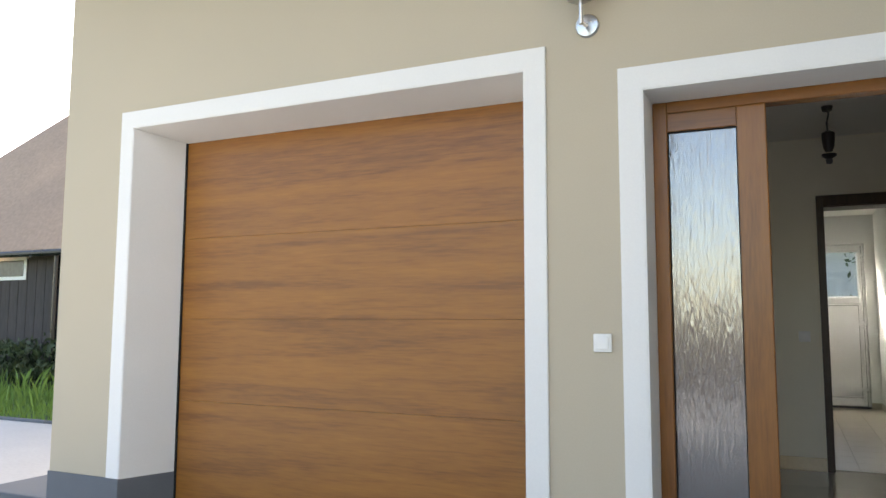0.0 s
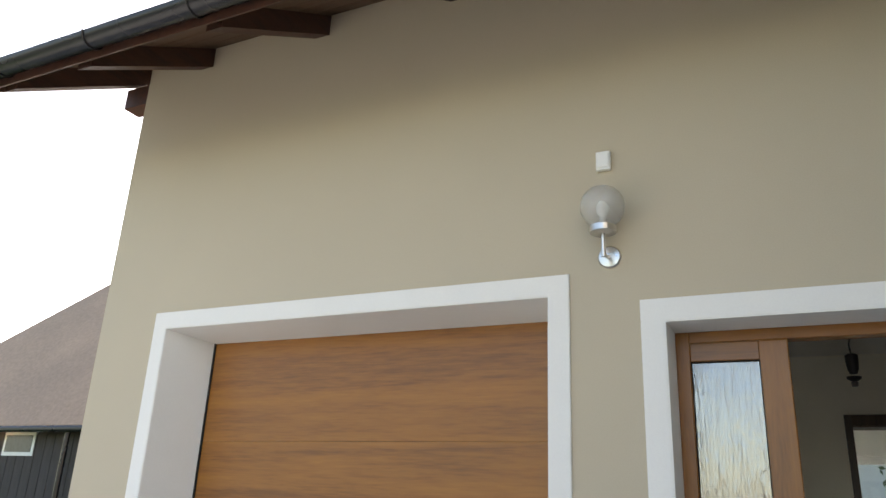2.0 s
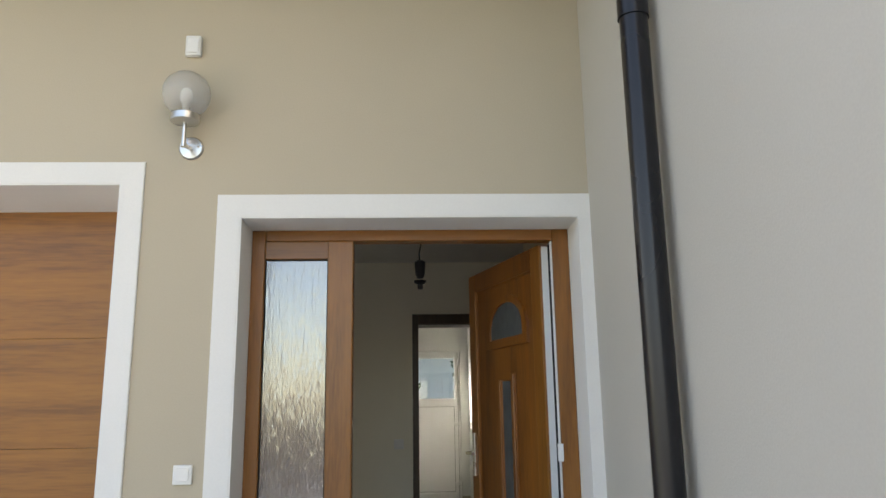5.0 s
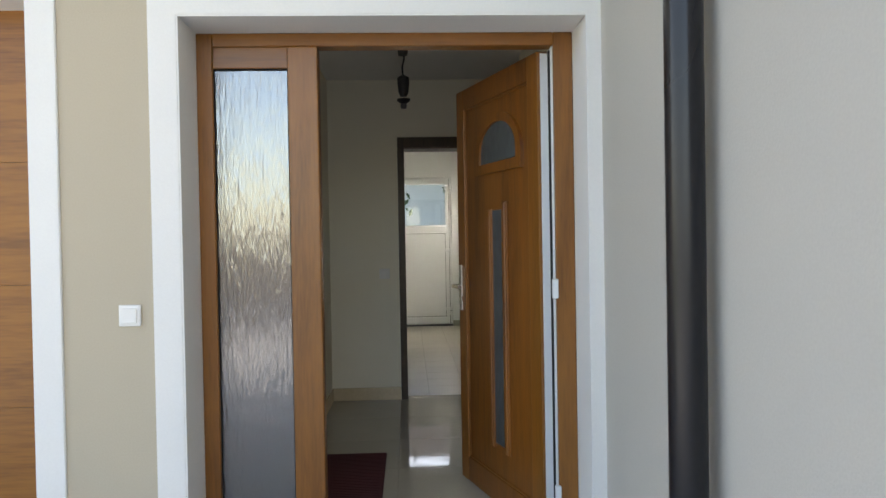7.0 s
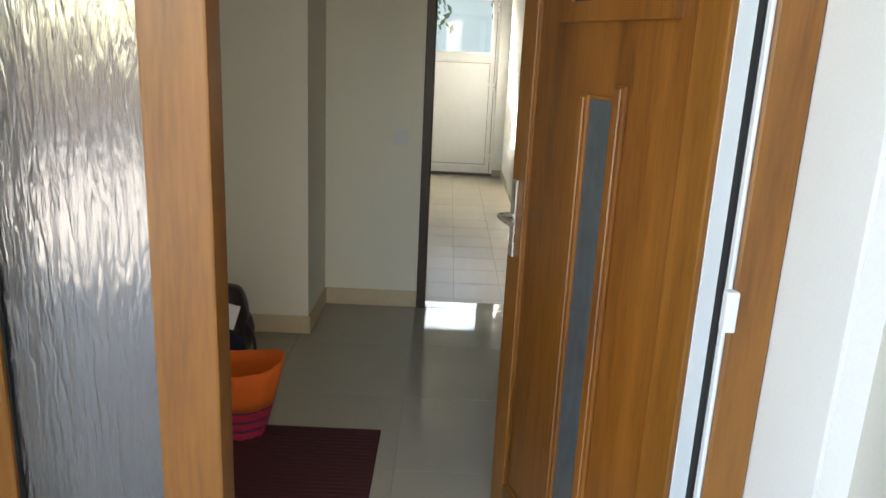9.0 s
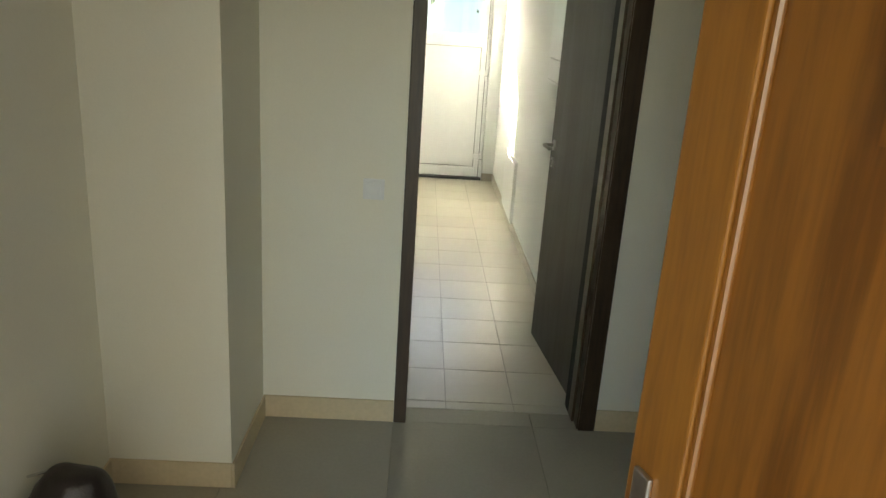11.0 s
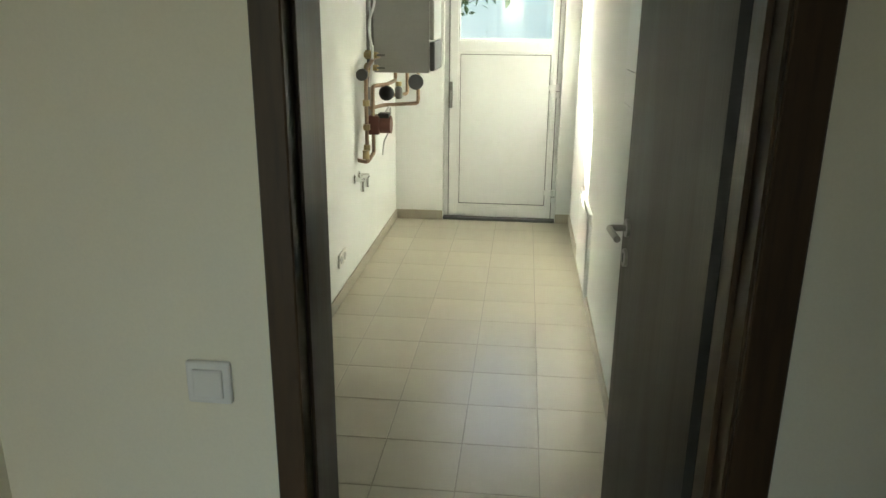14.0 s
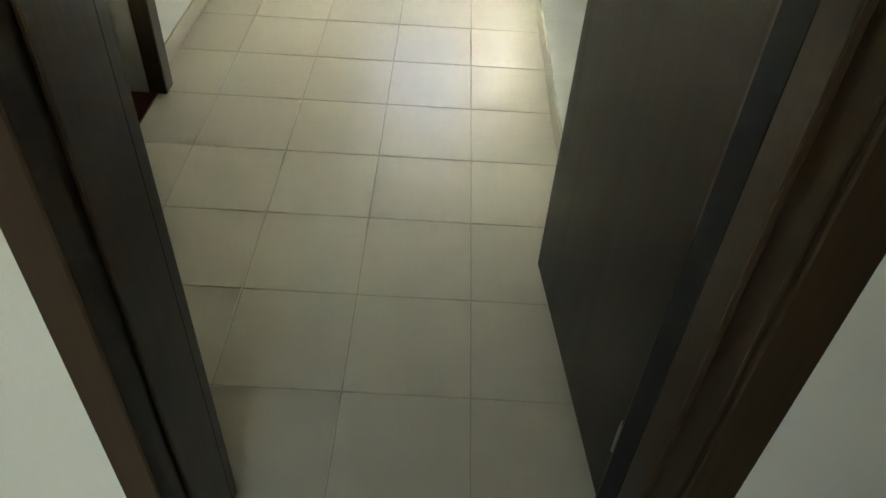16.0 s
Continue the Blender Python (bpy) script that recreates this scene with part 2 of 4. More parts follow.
def tube(bm, points, radius, sides=14, closed=False):
    """A bent pipe through points, its bends rounded by the points given."""
    pts = [Vector(p) for p in points]
    rings = []
    for i, p in enumerate(pts):
        d = (pts[min(i + 1, len(pts) - 1)] - pts[max(i - 1, 0)]).normalized()
        q = d.to_track_quat("Z", "Y")
        rings.append([bm.verts.new(p + q @ Vector((radius * math.cos(2 * math.pi * k / sides), radius * math.sin(2 * math.pi * k / sides), 0))) for k in range(sides)])
    for r, s in zip(rings, rings[1:]):
        q = min(range(sides), key=lambda o: sum((r[k].co - s[(k + o) % sides].co).length_squared for k in range(sides)))
        for k in range(sides):
            bm.faces.new((r[k], r[(k + 1) % sides], s[(k + 1 + q) % sides], s[(k + q) % sides]))
    bm.faces.new(rings[0][::-1])
    bm.faces.new(rings[-1])
    return bm


def bend(points, radius, steps=6):
    """Points of a line whose corners are rounded."""
    pts = [Vector(p) for p in points]
    out = [pts[0]]
    for a, b, c in zip(pts, pts[1:], pts[2:]):
        p, q = b + (a - b).normalized() * radius, b + (c - b).normalized() * radius
        out += [p.lerp(b, s).lerp(b.lerp(q, s), s) for s in (k / steps for k in range(steps + 1))]
    return out + [pts[-1]]


def ball(bm, centre, radii, u=24, v=16, power=1.0):
    made = bmesh.ops.create_uvsphere(bm, u_segments=u, v_segments=v, radius=1.0)["verts"]
    for w in made:
        c = [math.copysign(abs(t) ** power, t) for t in w.co]
        w.co = Vector(centre) + Vector((c[0] * radii[0], c[1] * radii[1], c[2] * radii[2]))
    return bm


def lathe(bm, profile, centre, sides=32):
    """A turned body: profile of (radius, height) about a vertical axis."""
    rings = [[bm.verts.new((centre[0] + r * math.cos(2 * math.pi * k / sides), centre[1] + r * math.sin(2 * math.pi * k / sides), centre[2] + z)) for k in range(sides)] for r, z in profile]
    for r, s in zip(rings, rings[1:]):
        for k in range(sides):
            bm.faces.new((r[k], r[(k + 1) % sides], s[(k + 1) % sides], s[k]))
    bm.faces.new(rings[0][::-1])
    bm.faces.new(rings[-1])
    return bm


def mesh_of(name, bm, mat, smooth=False):
    bmesh.ops.recalc_face_normals(bm, faces=bm.faces)
    me = bpy.data.meshes.new(name)
    bm.to_mesh(me)
    bm.free()
    me.materials.append(mat)
    if smooth:
        me.polygons.foreach_set("use_smooth", [True] * len(me.polygons))
        me.set_sharp_from_angle(angle=radians(35))
    return me


def solid(name, bm, mat, label="", category="", kind="", group="", smooth=False):
    """A thing, or a piece of the setting, of one mesh in world coordinates."""
    return tagged(new(name, mesh_of(name, bm, mat, smooth)), label, category, group, kind)


def thing(name, base, label, category, kind="", group="", turn=0.0):
    """The Empty at a thing's base, which parents its parts."""
    ob = new(name)
    ob.empty_display_size = 0.05
    ob.matrix_basis = pose(*base, 0, 0, turn)
    return tagged(ob, label, category, group, kind)


def part(name, bm, mat, parent, label="", smooth=False, local=False):
    """One mesh under a thing or a part; its mesh is in world coordinates unless local."""
    ob = new(name, mesh_of(name, bm, mat, smooth))
    ob.parent = parent
    if not local:
        top = parent
        shift = Vector()
        while top is not None:
            shift += top.matrix_basis.translation
            top = top.parent
        ob.location = -shift
    return tagged(ob, label)


def prism(bm, corners, z0, z1):
    """An upright block over a polygon in plan."""
    a = [bm.verts.new((x, y, z0)) for x, y in corners]
    b = [bm.verts.new((x, y, z1)) for x, y in corners]
    bm.faces.new(a[::-1]), bm.faces.new(b)
    for i in range(len(a)):
        bm.faces.new((a[i - 1], a[i], b[i], b[i - 1]))
    return bm


def B(*args, **kw):
    return box(bmesh.new(), *args, **kw)


GROUND = -0.10
X_R = 1.585          # outer face of the wing beside the entrance
Y_H, Y_H2 = 3.165, 3.405   # wall between hall and boiler room
BX0, BX1, BY1 = 0.142, 1.598, 8.07  # boiler room
CEIL = 2.56

# ---- facade ----
fx0 = -3.65
wall = bmesh.new()
for x0, x1, z0, z1 in ((fx0, -3.052, GROUND, 4.52), (-3.052, -0.544, 2.291, 4.52), (-0.544, 0.0, GROUND, 4.52), (0.0, 1.532, 2.132, 4.52), (1.532, X_R + 0.3, GROUND, 4.52)):
    box(wall, x0, x1, 0.0, 0.31, z0, z1)
box(wall, fx0, -3.052, 0.31, 0.40, GROUND, 4.52)
wall_front = solid("wall_front", wall, M_FACADE, "beige rendered garage and entrance facade", "wall", "structure")
solid("wall_house_side", B(fx0, fx0 + 0.3, 0.40, 8.6, GROUND, 4.52), M_FACADE, "beige rendered side wall of the garage", "wall", "structure")
solid("wall_wing", B(X_R, X_R + 0.3, -6.0, 0.0, GROUND, 6.5), M_GREY_WALL, "plain greige rendered wall of the projecting wing", "wall", "structure")
solid("wall_wing_upper", B(X_R, X_R + 0.3, 0.0, 8.6, 4.53, 6.5), M_GREY_WALL, "upper wing wall above the garage roof", "wall", "structure")


def opening_trim(name, x0, x1, ztop, width, depth, splay=0.0, fall=0.0):
    """White painted band and reveal lining round an opening in the facade."""
    lo, lo2, hi = GROUND + 0.29, GROUND + 0.001, ztop + width
    band = bmesh.new()
    outline = ((x0 - width, lo), (x0, lo), (x0, ztop), (x1, ztop), (x1, lo2), (x1 + width, lo2), (x1 + width, hi), (x0 - width, hi))
    near, far = ([band.verts.new((x, y, z)) for x, z in outline] for y in (-0.012, 0.0))
    band.faces.new(near), band.faces.new(far[::-1])
    for i in range(len(outline)):
        band.faces.new((near[i - 1], near[i], far[i], far[i - 1]))
    bmesh.ops.recalc_face_normals(band, faces=band.faces)
    bmesh.ops.bevel(band, geom=[e for e in band.edges if all(v in near for v in e.verts)], offset=0.003, segments=2, affect="EDGES")
    t = solid(name, band, M_TRIM, "white painted band round the opening", "trim", "structure")
    bm = bmesh.new()
    prism(bm, [(x0, -0.010), (x0 + 0.004, -0.010), (x0 + 0.004 + splay, depth), (x0, depth)], GROUND + 0.29, ztop - 0.004)
    prism(bm, [(x1, -0.010), (x1, depth), (x1 - 0.004, depth), (x1 - 0.004, -0.010)], GROUND, ztop - 0.004)
    low = [bm.verts.new((x, y, z)) for x in (x0 + 0.001, x1 - 0.001) for y, z in ((-0.010, ztop), (-0.010, ztop - 0.004), (depth, ztop - 0.004 - fall), (depth, ztop))]
    for i in range(4):
        bm.faces.new((low[i], low[(i + 1) % 4], low[4 + (i + 1) % 4], low[4 + i]))
    bm.faces.new(low[:4]), bm.faces.new(low[4:])
    part("reveal", bm, M_REVEAL, t, "white painted reveal in shade")
    return t


opening_trim("trim_garage", -3.052, -0.544, 2.291, 0.104, 0.32, 0.112, 0.036)
opening_trim("trim_entrance", 0.0, 1.532, 2.132, 0.107, 0.24)
pl = B(fx0 - 0.006, -3.055, -0.010, 0.0, GROUND, 0.19, bevel=0.002)
prism(pl, [(-3.052, -0.010), (-3.052, -0.010), (-2.932, 0.32), (-3.052, 0.32)], GROUND, 0.19)
box(pl, fx0 - 0.006, fx0, 0.0, 8.6, GROUND, 0.19)
box(pl, -0.544, -0.107, -0.010, 0.0, GROUND, 0.19)
solid("plinth", pl, M_PLINTH, "dark grey painted wall plinth", "plinth", "structure")
solid("doorstep", B(-0.10, X_R, -0.03, 0.31, GROUND, -0.004, bevel=0.004), M_PLINTH, "grey stone doorstep", "step", "structure")

# ---- garage door ----
gd = thing("garage_door", (-1.80, 0.34, -0.05), "closed sectional garage door in golden oak wood grain", "garage door")
edges = (-0.02, 0.622, 1.127, 1.632, 2.268)
for z0, z1 in zip(edges, edges[1:]):
    part("panel", B(-3.045, -0.550, 0.322, 0.362, z0 + 0.0005, z1 - 0.0005, bevel=0.0016, segments=2), M_GARAGE, gd)
part("bottom_seal", B(-3.045, -0.550, 0.324, 0.360, -0.10, -0.02), M_SEAL_SHADE, gd, "black rubber bottom seal")
part("side_seal", B(-2.938, -2.926, 0.312, 0.322, -0.09, 2.26), M_SEAL_SHADE, gd, "dark rubber side seal")
part("backing", B(-3.06, -0.54, 0.366, 0.372, -0.10, 2.291), M_SEAL_SHADE, gd)

# ---- entrance door set ----
fr = thing("door_frame_entrance", (0.76, 0.27, 0.0), "golden oak entrance door frame with glazed sidelight", "door frame", "structure")
FY0, FY1 = 0.222, 0.300
part("post", B(0.004, 0.068, FY0, FY1, 0.0, 2.128, bevel=0.004), M_OAK, fr)
part("post", B(1.447, 1.527, FY0, FY1, 0.0, 2.128, bevel=0.004), M_OAK, fr)
part("head", B(0.068, 1.447, FY0, FY1, 2.074, 2.128, bevel=0.004), M_OAK_H, fr)
part("mullion", B(0.367, 0.488, FY0 - 0.004, FY1, 0.0, 2.074, bevel=0.006, segments=2), M_OAK, fr)
part("top_rail", B(0.068, 0.367, FY0 + 0.006, FY1 - 0.006, 1.988, 2.074, bevel=0.003), M_OAK_H, fr)
part("bottom_rail", B(0.068, 0.367, FY0 + 0.006, FY1 - 0.006, 0.0, 0.10, bevel=0.003), M_OAK_H, fr)
pane = part("pane", B(0.066, 0.369, 0.246, 0.252, 0.098, 1.990), M_FLOWGLASS, fr, "rain-textured translucent sidelight glass")
pane.visible_shadow = False
seal = bmesh.new()
for a in ((0.068, 0.073, 0.10, 1.988), (0.362, 0.367, 0.10, 1.988), (0.073, 0.362, 1.983, 1.988), (0.073, 0.362, 0.10, 0.105)):
    box(seal, a[0], a[1], 0.236, 0.246, a[2], a[3])
part("glazing_seal", seal, M_SEAL_SHADE, fr, "black glazing seal")
part("rebate", B(1.439, 1.447, FY0 + 0.012, FY1, 0.02, 2.072, bevel=0.002), M_PVC, fr, "white inner rebate of the frame")
part("rebate_seal", B(1.434, 1.439, FY0 + 0.030, FY1 - 0.02, 0.02, 2.06), M_SEAL_SHADE, fr, "black rubber seal")
part("door_hinge", B(1.430, 1.454, FY0 - 0.012, FY0 + 0.014, 1.035, 1.115, bevel=0.005, segments=2), M_PVC, fr, "white plastic door hinge")
part("door_hinge", B(1.430, 1.454, FY0 - 0.012, FY0 + 0.014, 0.18, 0.26, bevel=0.005, segments=2), M_PVC, fr, "white plastic door hinge")
part("threshold", B(0.0, 1.52, FY0, FY1 + 0.03, -0.002, 0.012, bevel=0.003), M_STEEL, fr, "brushed metal threshold")

LEAF = 0.950
leaf = thing("entrance_door", (1.399, 0.285, 0.0), "golden oak entrance door standing open with arched pane", "door", turn=math.degrees(math.atan2(0.957, -0.294)))
# local x runs from the hinge to the free edge, +y is the outer face
body = B(0.0, LEAF, -0.068, -0.003, 0.008, 2.064, bevel=0.004, segments=2)
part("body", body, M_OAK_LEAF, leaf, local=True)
part("hinge_edge", B(-0.004, 0.0, -0.066, -0.004, 0.01, 2.056), M_PVC, leaf, "white hinge edge of the door leaf", local=True)
for x0, x1, z0, z1 in ((0.0, 0.10, 0.008, 2.064), (LEAF - 0.10, LEAF, 0.008, 2.064), (0.10, LEAF - 0.10, 1.958, 2.064), (0.10, LEAF - 0.10, 0.008, 0.135)):
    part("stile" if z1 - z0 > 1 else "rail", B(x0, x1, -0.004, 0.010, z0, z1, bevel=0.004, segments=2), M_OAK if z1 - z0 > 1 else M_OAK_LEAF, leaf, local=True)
bead = bmesh.new()
for x0, x1, z0, z1 in ((0.10, 0.112, 0.135, 1.958), (LEAF - 0.112, LEAF - 0.10, 0.135, 1.958), (0.112, LEAF - 0.112, 1.946, 1.958), (0.112, LEAF - 0.112, 0.135, 0.147)):
    box(bead, x0, x1, -0.004, 0.005, z0, z1, bevel=0.003)
part("glazing_bead", bead, M_OAK_LEAF, leaf, local=True)


def arch(bm, cx, half, base, top, y0, y1, inner=None, steps=20):
    """A low arched plate, or an arched ring when inner (half, base, top) is given."""
    def rim(h, b, t):
        k = 0.30 * (t - b)
        return [(cx - h, b)] + [(cx - h * math.cos(math.pi * s / steps), b + k + (t - b - k) * math.sin(math.pi * s / steps)) for s in range(steps + 1)] + [(cx + h, b)]
    outer = rim(half, base, top)
    if inner is None:
        f = [bm.verts.new((x, y0, z)) for x, z in outer]
        g = [bm.verts.new((x, y1, z)) for x, z in outer]
        bm.faces.new(f), bm.faces.new(g[::-1])
        for i in range(len(f)):
            bm.faces.new((f[i], f[i - 1], g[i - 1], g[i]))
        return bm
    ins = rim(*inner)
    loops = [[bm.verts.new((x, y, z)) for x, z in pts] for pts, y in ((outer, y0), (outer, y1), (ins, y1), (ins, y0))]
    for a, b in zip(loops, loops[1:] + loops[:1]):
        for i in range(len(a)):
            bm.faces.new((a[i], a[i - 1], b[i - 1], b[i]))
    return bm


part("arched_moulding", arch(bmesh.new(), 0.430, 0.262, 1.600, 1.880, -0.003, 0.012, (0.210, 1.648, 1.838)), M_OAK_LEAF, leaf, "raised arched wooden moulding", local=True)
part("arched_pane", arch(bmesh.new(), 0.430, 0.211, 1.647, 1.839, -0.002, 0.001), M_SMOKE, leaf, "dark frosted arched pane", local=True)
for x0, x1, z1 in ((0.334, 0.388, 1.458), (0.508, 0.554, 1.428)):
    part("slot_moulding", box(B(x0, x1, -0.003, 0.010, 0.27, z1, bevel=0.005, segments=2), x0 + 0.012, x1 - 0.012, 0.008, 0.014, 0.275, z1 - 0.005, bevel=0.003), M_OAK_LEAF, leaf, "raised upright wooden moulding", local=True)
part("slot_pane", B(0.388, 0.508, -0.002, 0.001, 0.295, 1.420), M_SMOKE, leaf, "dark frosted narrow upright pane", local=True)
part("slot_end", box(B(0.388, 0.508, -0.002, 0.004, 1.420, 1.430, bevel=0.001), 0.388, 0.508, -0.002, 0.004, 0.285, 0.295, bevel=0.001), M_OAK_LEAF, leaf, local=True)
part("handle_plate", B(0.895, 0.929, 0.010, 0.018, 0.905, 1.145, bevel=0.003, segments=2), M_STEEL, leaf, "brushed steel handle plate", local=True)
part("handle", tube(bmesh.new(), bend([(0.912, 0.016, 1.035), (0.912, 0.062, 1.035), (0.797, 0.066, 1.035)], 0.015), 0.0095), M_STEEL, leaf, "steel lever handle", smooth=True, local=True)
part("inner_handle", tube(bmesh.new(), bend([(0.912, -0.066, 1.035), (0.912, -0.118, 1.035), (0.802, -0.122, 1.035)], 0.015), 0.0095), M_BLACK, leaf, "dark inner lever handle", smooth=True, local=True)
part("lock_face", B(LEAF - 0.002, LEAF + 0.002, -0.05, -0.02, 0.88, 1.14), M_STEEL, leaf, "steel lock face", local=True)
kb = rod(bmesh.new(), (0.915, -0.068, 0.945), (0.915, -0.086, 0.945), 0.013)
part("key_cylinder", kb, M_CHROME, leaf, smooth=True, local=True)
keys = tube(bmesh.new(), [(0.932 + 0.014 * math.sin(a), -0.094, 0.905 + 0.02 * math.cos(a)) for a in (k * math.pi / 7 for k in range(14))], 0.0018, 6)
box(keys, 0.923, 0.933, -0.105, -0.078, 0.935, 0.955, bevel=0.002)
box(keys, 0.925, 0.943, -0.097, -0.094, 0.855, 0.888, bevel=0.001)
box(keys, 0.930, 0.936, -0.096, -0.094, 0.828, 0.856)
box(keys, 0.947, 0.961, -0.100, -0.097, 0.850, 0.880, bevel=0.001)
kr = new("key_bunch", mesh_of("key_bunch", keys, M_CHROME))
kr.matrix_basis = leaf.matrix_basis.copy()
tagged(kr, "bunch of shiny keys hanging in the lock", "keys")

# ---- small things on the facade ----
def rocker_switch(x, y, z, label, size=0.080):
    s = thing("light_switch", (x, y, z), label, "light switch")
    h = size / 2
    part("surround", B(x - h, x + h, y - 0.012, y, z - h, z + h, bevel=0.006, segments=3), M_SWITCH, s)
    part("rocker", B(x - h * 0.68, x + h * 0.68, y - 0.019, y - 0.010, z - h * 0.68, z + h * 0.68, bevel=0.004, segments=2), M_SWITCH, s)
    return s


rocker_switch(-0.194, -0.001, 1.024, "white square rocker switch beside the entrance")
lamp = thing("wall_lamp", (-0.24, 0.0, 2.462), "steel wall lamp with bubbled glass globe", "wall lamp")
lx, lz = -0.24, 2.462
part("wall_plate", lathe(bmesh.new(), [(0.0, 0.0), (0.055, 0.0), (0.056, 0.006), (0.050, 0.014), (0.018, 0.018), (0.0, 0.018)], (0, 0, 0)), M_STEEL, lamp, smooth=True, local=True).matrix_basis = pose(0, 0, 0, 90, 0, 0)
for sx in (-0.036, 0.036):
    part("screw", rod(bmesh.new(), (lx + sx, -0.012, lz + 0.004), (lx + sx, -0.018, lz + 0.004), 0.006, sides=10), M_CHROME, lamp)
part("arm", tube(bmesh.new(), bend([(lx, -0.012, lz), (lx, -0.055, lz - 0.015), (lx, -0.12, lz - 0.02), (lx, -0.12, lz + 0.10)], 0.02), 0.009), M_STEEL, lamp, "round steel arm", smooth=True)
part("tip", rod(bmesh.new(), (lx, -0.12, lz - 0.035), (lx, -0.12, lz + 0.01), 0.011), M_STEEL, lamp, smooth=True)
part("collar", lathe(bmesh.new(), [(0.0, 0.0), (0.056, 0.0), (0.062, 0.004), (0.062, 0.034), (0.054, 0.038), (0.0, 0.038)], (lx, -0.12, lz + 0.080)), M_STEEL, lamp, "steel globe holder", smooth=True)
g = ball(bmesh.new(), (lx, -0.12, lz + 0.215), (0.106, 0.106, 0.106), 40, 24)
g = ball(g, (lx, -0.12, lz + 0.215), (0.102, 0.102, 0.102), 40, 24)
globe = new("globe", bpy.data.meshes.new("globe"))
for f in g.faces:
    if (f.calc_center_median() - Vector((lx, -0.12, lz + 0.215))).length < 0.104:
        f.normal_flip()
g.to_mesh(globe.data)
g.free()
globe.data.materials.append(M_GLOBE)
globe.data.polygons.foreach_set("use_smooth", [True] * len(globe.data.polygons))
globe.parent, globe.location, globe.visible_shadow = lamp, -Vector((lx, 0, lz)), False
tagged(globe, "clear bubbled glass globe")
part("bulb", ball(rod(bmesh.new(), (lx, -0.12, lz + 0.12), (lx, -0.12, lz + 0.165), 0.014), (lx, -0.12, lz + 0.205), (0.028, 0.028, 0.040)), M_SWITCH, lamp, "white bulb", smooth=True)
sen = thing("alarm_sensor", (-0.253, 0.0, 2.966), "small white alarm box on the facade", "sensor")
part("case", B(-0.289, -0.217, -0.030, 0.0, 2.915, 3.016, bevel=0.008, segments=3), M_SWITCH, sen)
part("cover", B(-0.282, -0.224, -0.038, -0.028, 2.925, 3.000, bevel=0.006, segments=2), M_SWITCH, sen)

# ---- eaves ----
SLOPE = 0.60
def eave_z(y):
    """Underside of the rafters at y."""
    return 4.20 + SLOPE * y


def slanted(bm, x0, x1, y0, y1, lift, thick):
    made = bmesh.ops.create_cube(bm, size=1.0)["verts"]
    for v in made:
        x, y = x0 + (v.co.x + 0.5) * (x1 - x0), y0 + (v.co.y + 0.5) * (y1 - y0)
        v.co = Vector((x, y, eave_z(y) + lift + (thick if v.co.z > 0 else 0)))
    return bm


roof = thing("roof", (-1.2, 0.3, 4.0), "low garage roof with dark stained rafters and eaves", "roof", "structure")
for i in range(6):
    x = -4.08 + 0.993 * i + (0.33 if i == 0 else 0)
    if x < X_R - 0.1:
        part("rafter", slanted(bmesh.new(), x - 0.055, x + 0.055, -0.92, 0.6, 0.0, 0.15), M_RAFTER, roof)
for i in range(9):
    y0 = -0.98 + 0.165 * i
    part("soffit_board", slanted(bmesh.new(), -3.93, X_R - 0.004, y0, y0 + 0.160, 0.152, 0.022), M_SOFFIT, roof)
part("roof_cover", slanted(bmesh.new(), -3.95, X_R - 0.003, -1.02, 4.5, 0.178, 0.06), M_ROOF, roof, "dark tiled roof slope")
back = bmesh.new()
for v in bmesh.ops.create_cube(back, size=1.0)["verts"]:
    v.co = Vector((-3.95 + (v.co.x + 0.5) * (X_R + 3.94), 4.5 + (v.co.y + 0.5) * 4.9, (7.0 - (v.co.y + 0.5) * 2.6) + (0.06 if v.co.z > 0 else 0)))
part("roof_cover", back, M_ROOF, roof)
part("barge_board", slanted(bmesh.new(), -3.965, -3.935, -1.0, 4.5, 0.03, 0.19), M_RAFTER, roof, "dark stained barge board")
part("wall_plate", B(-3.90, fx0 - 0.003, 0.02, 0.16, 4.05, 4.21), M_RAFTER, roof, "dark beam end under the verge")
part("fascia", slanted(bmesh.new(), -3.93, X_R - 0.004, -1.00, -0.975, 0.02, 0.15), M_RAFTER, roof)
gut = bmesh.new()
R0, GY, GZ = 0.068, -1.075, 3.70
prof = [(GY + R0 * math.cos(a), GZ + R0 * math.sin(a)) for a in (math.pi + math.pi * k / 10 for k in range(11))]
prof += [(GY + (R0 - 0.004) * math.cos(a), GZ + (R0 - 0.004) * math.sin(a)) for a in (math.pi + math.pi * k / 10 for k in range(10, -1, -1))]
ends = [[gut.verts.new((x, y, z)) for y, z in prof] for x in (-3.97, X_R - 0.02)]
for i in range(len(prof)):
    gut.faces.new((ends[0][i], ends[0][i - 1], ends[1][i - 1], ends[1][i]))
gut.faces.new(ends[0]), gut.faces.new(ends[1][::-1])
gutter = solid("gutter", gut, M_GUTTER, "dark brown metal eaves gutter", "gutter", smooth=True)
for i in range(8):
    x = -3.6 + 0.757 * i
    if x < X_R - 0.15:
        part("bracket", tube(bmesh.new(), [(x, GY + (R0 + 0.004) * math.cos(a), GZ + (R0 + 0.004) * math.sin(a)) for a in (math.pi + math.pi * k / 10 for k in range(11))], 0.006, 6), M_GUTTER, gutter)
PX, PY, PR = 1.512, -1.045, 0.047
dp = thing("downpipe", (PX, PY, GROUND), "dark brown metal downpipe on the wing wall", "downpipe")
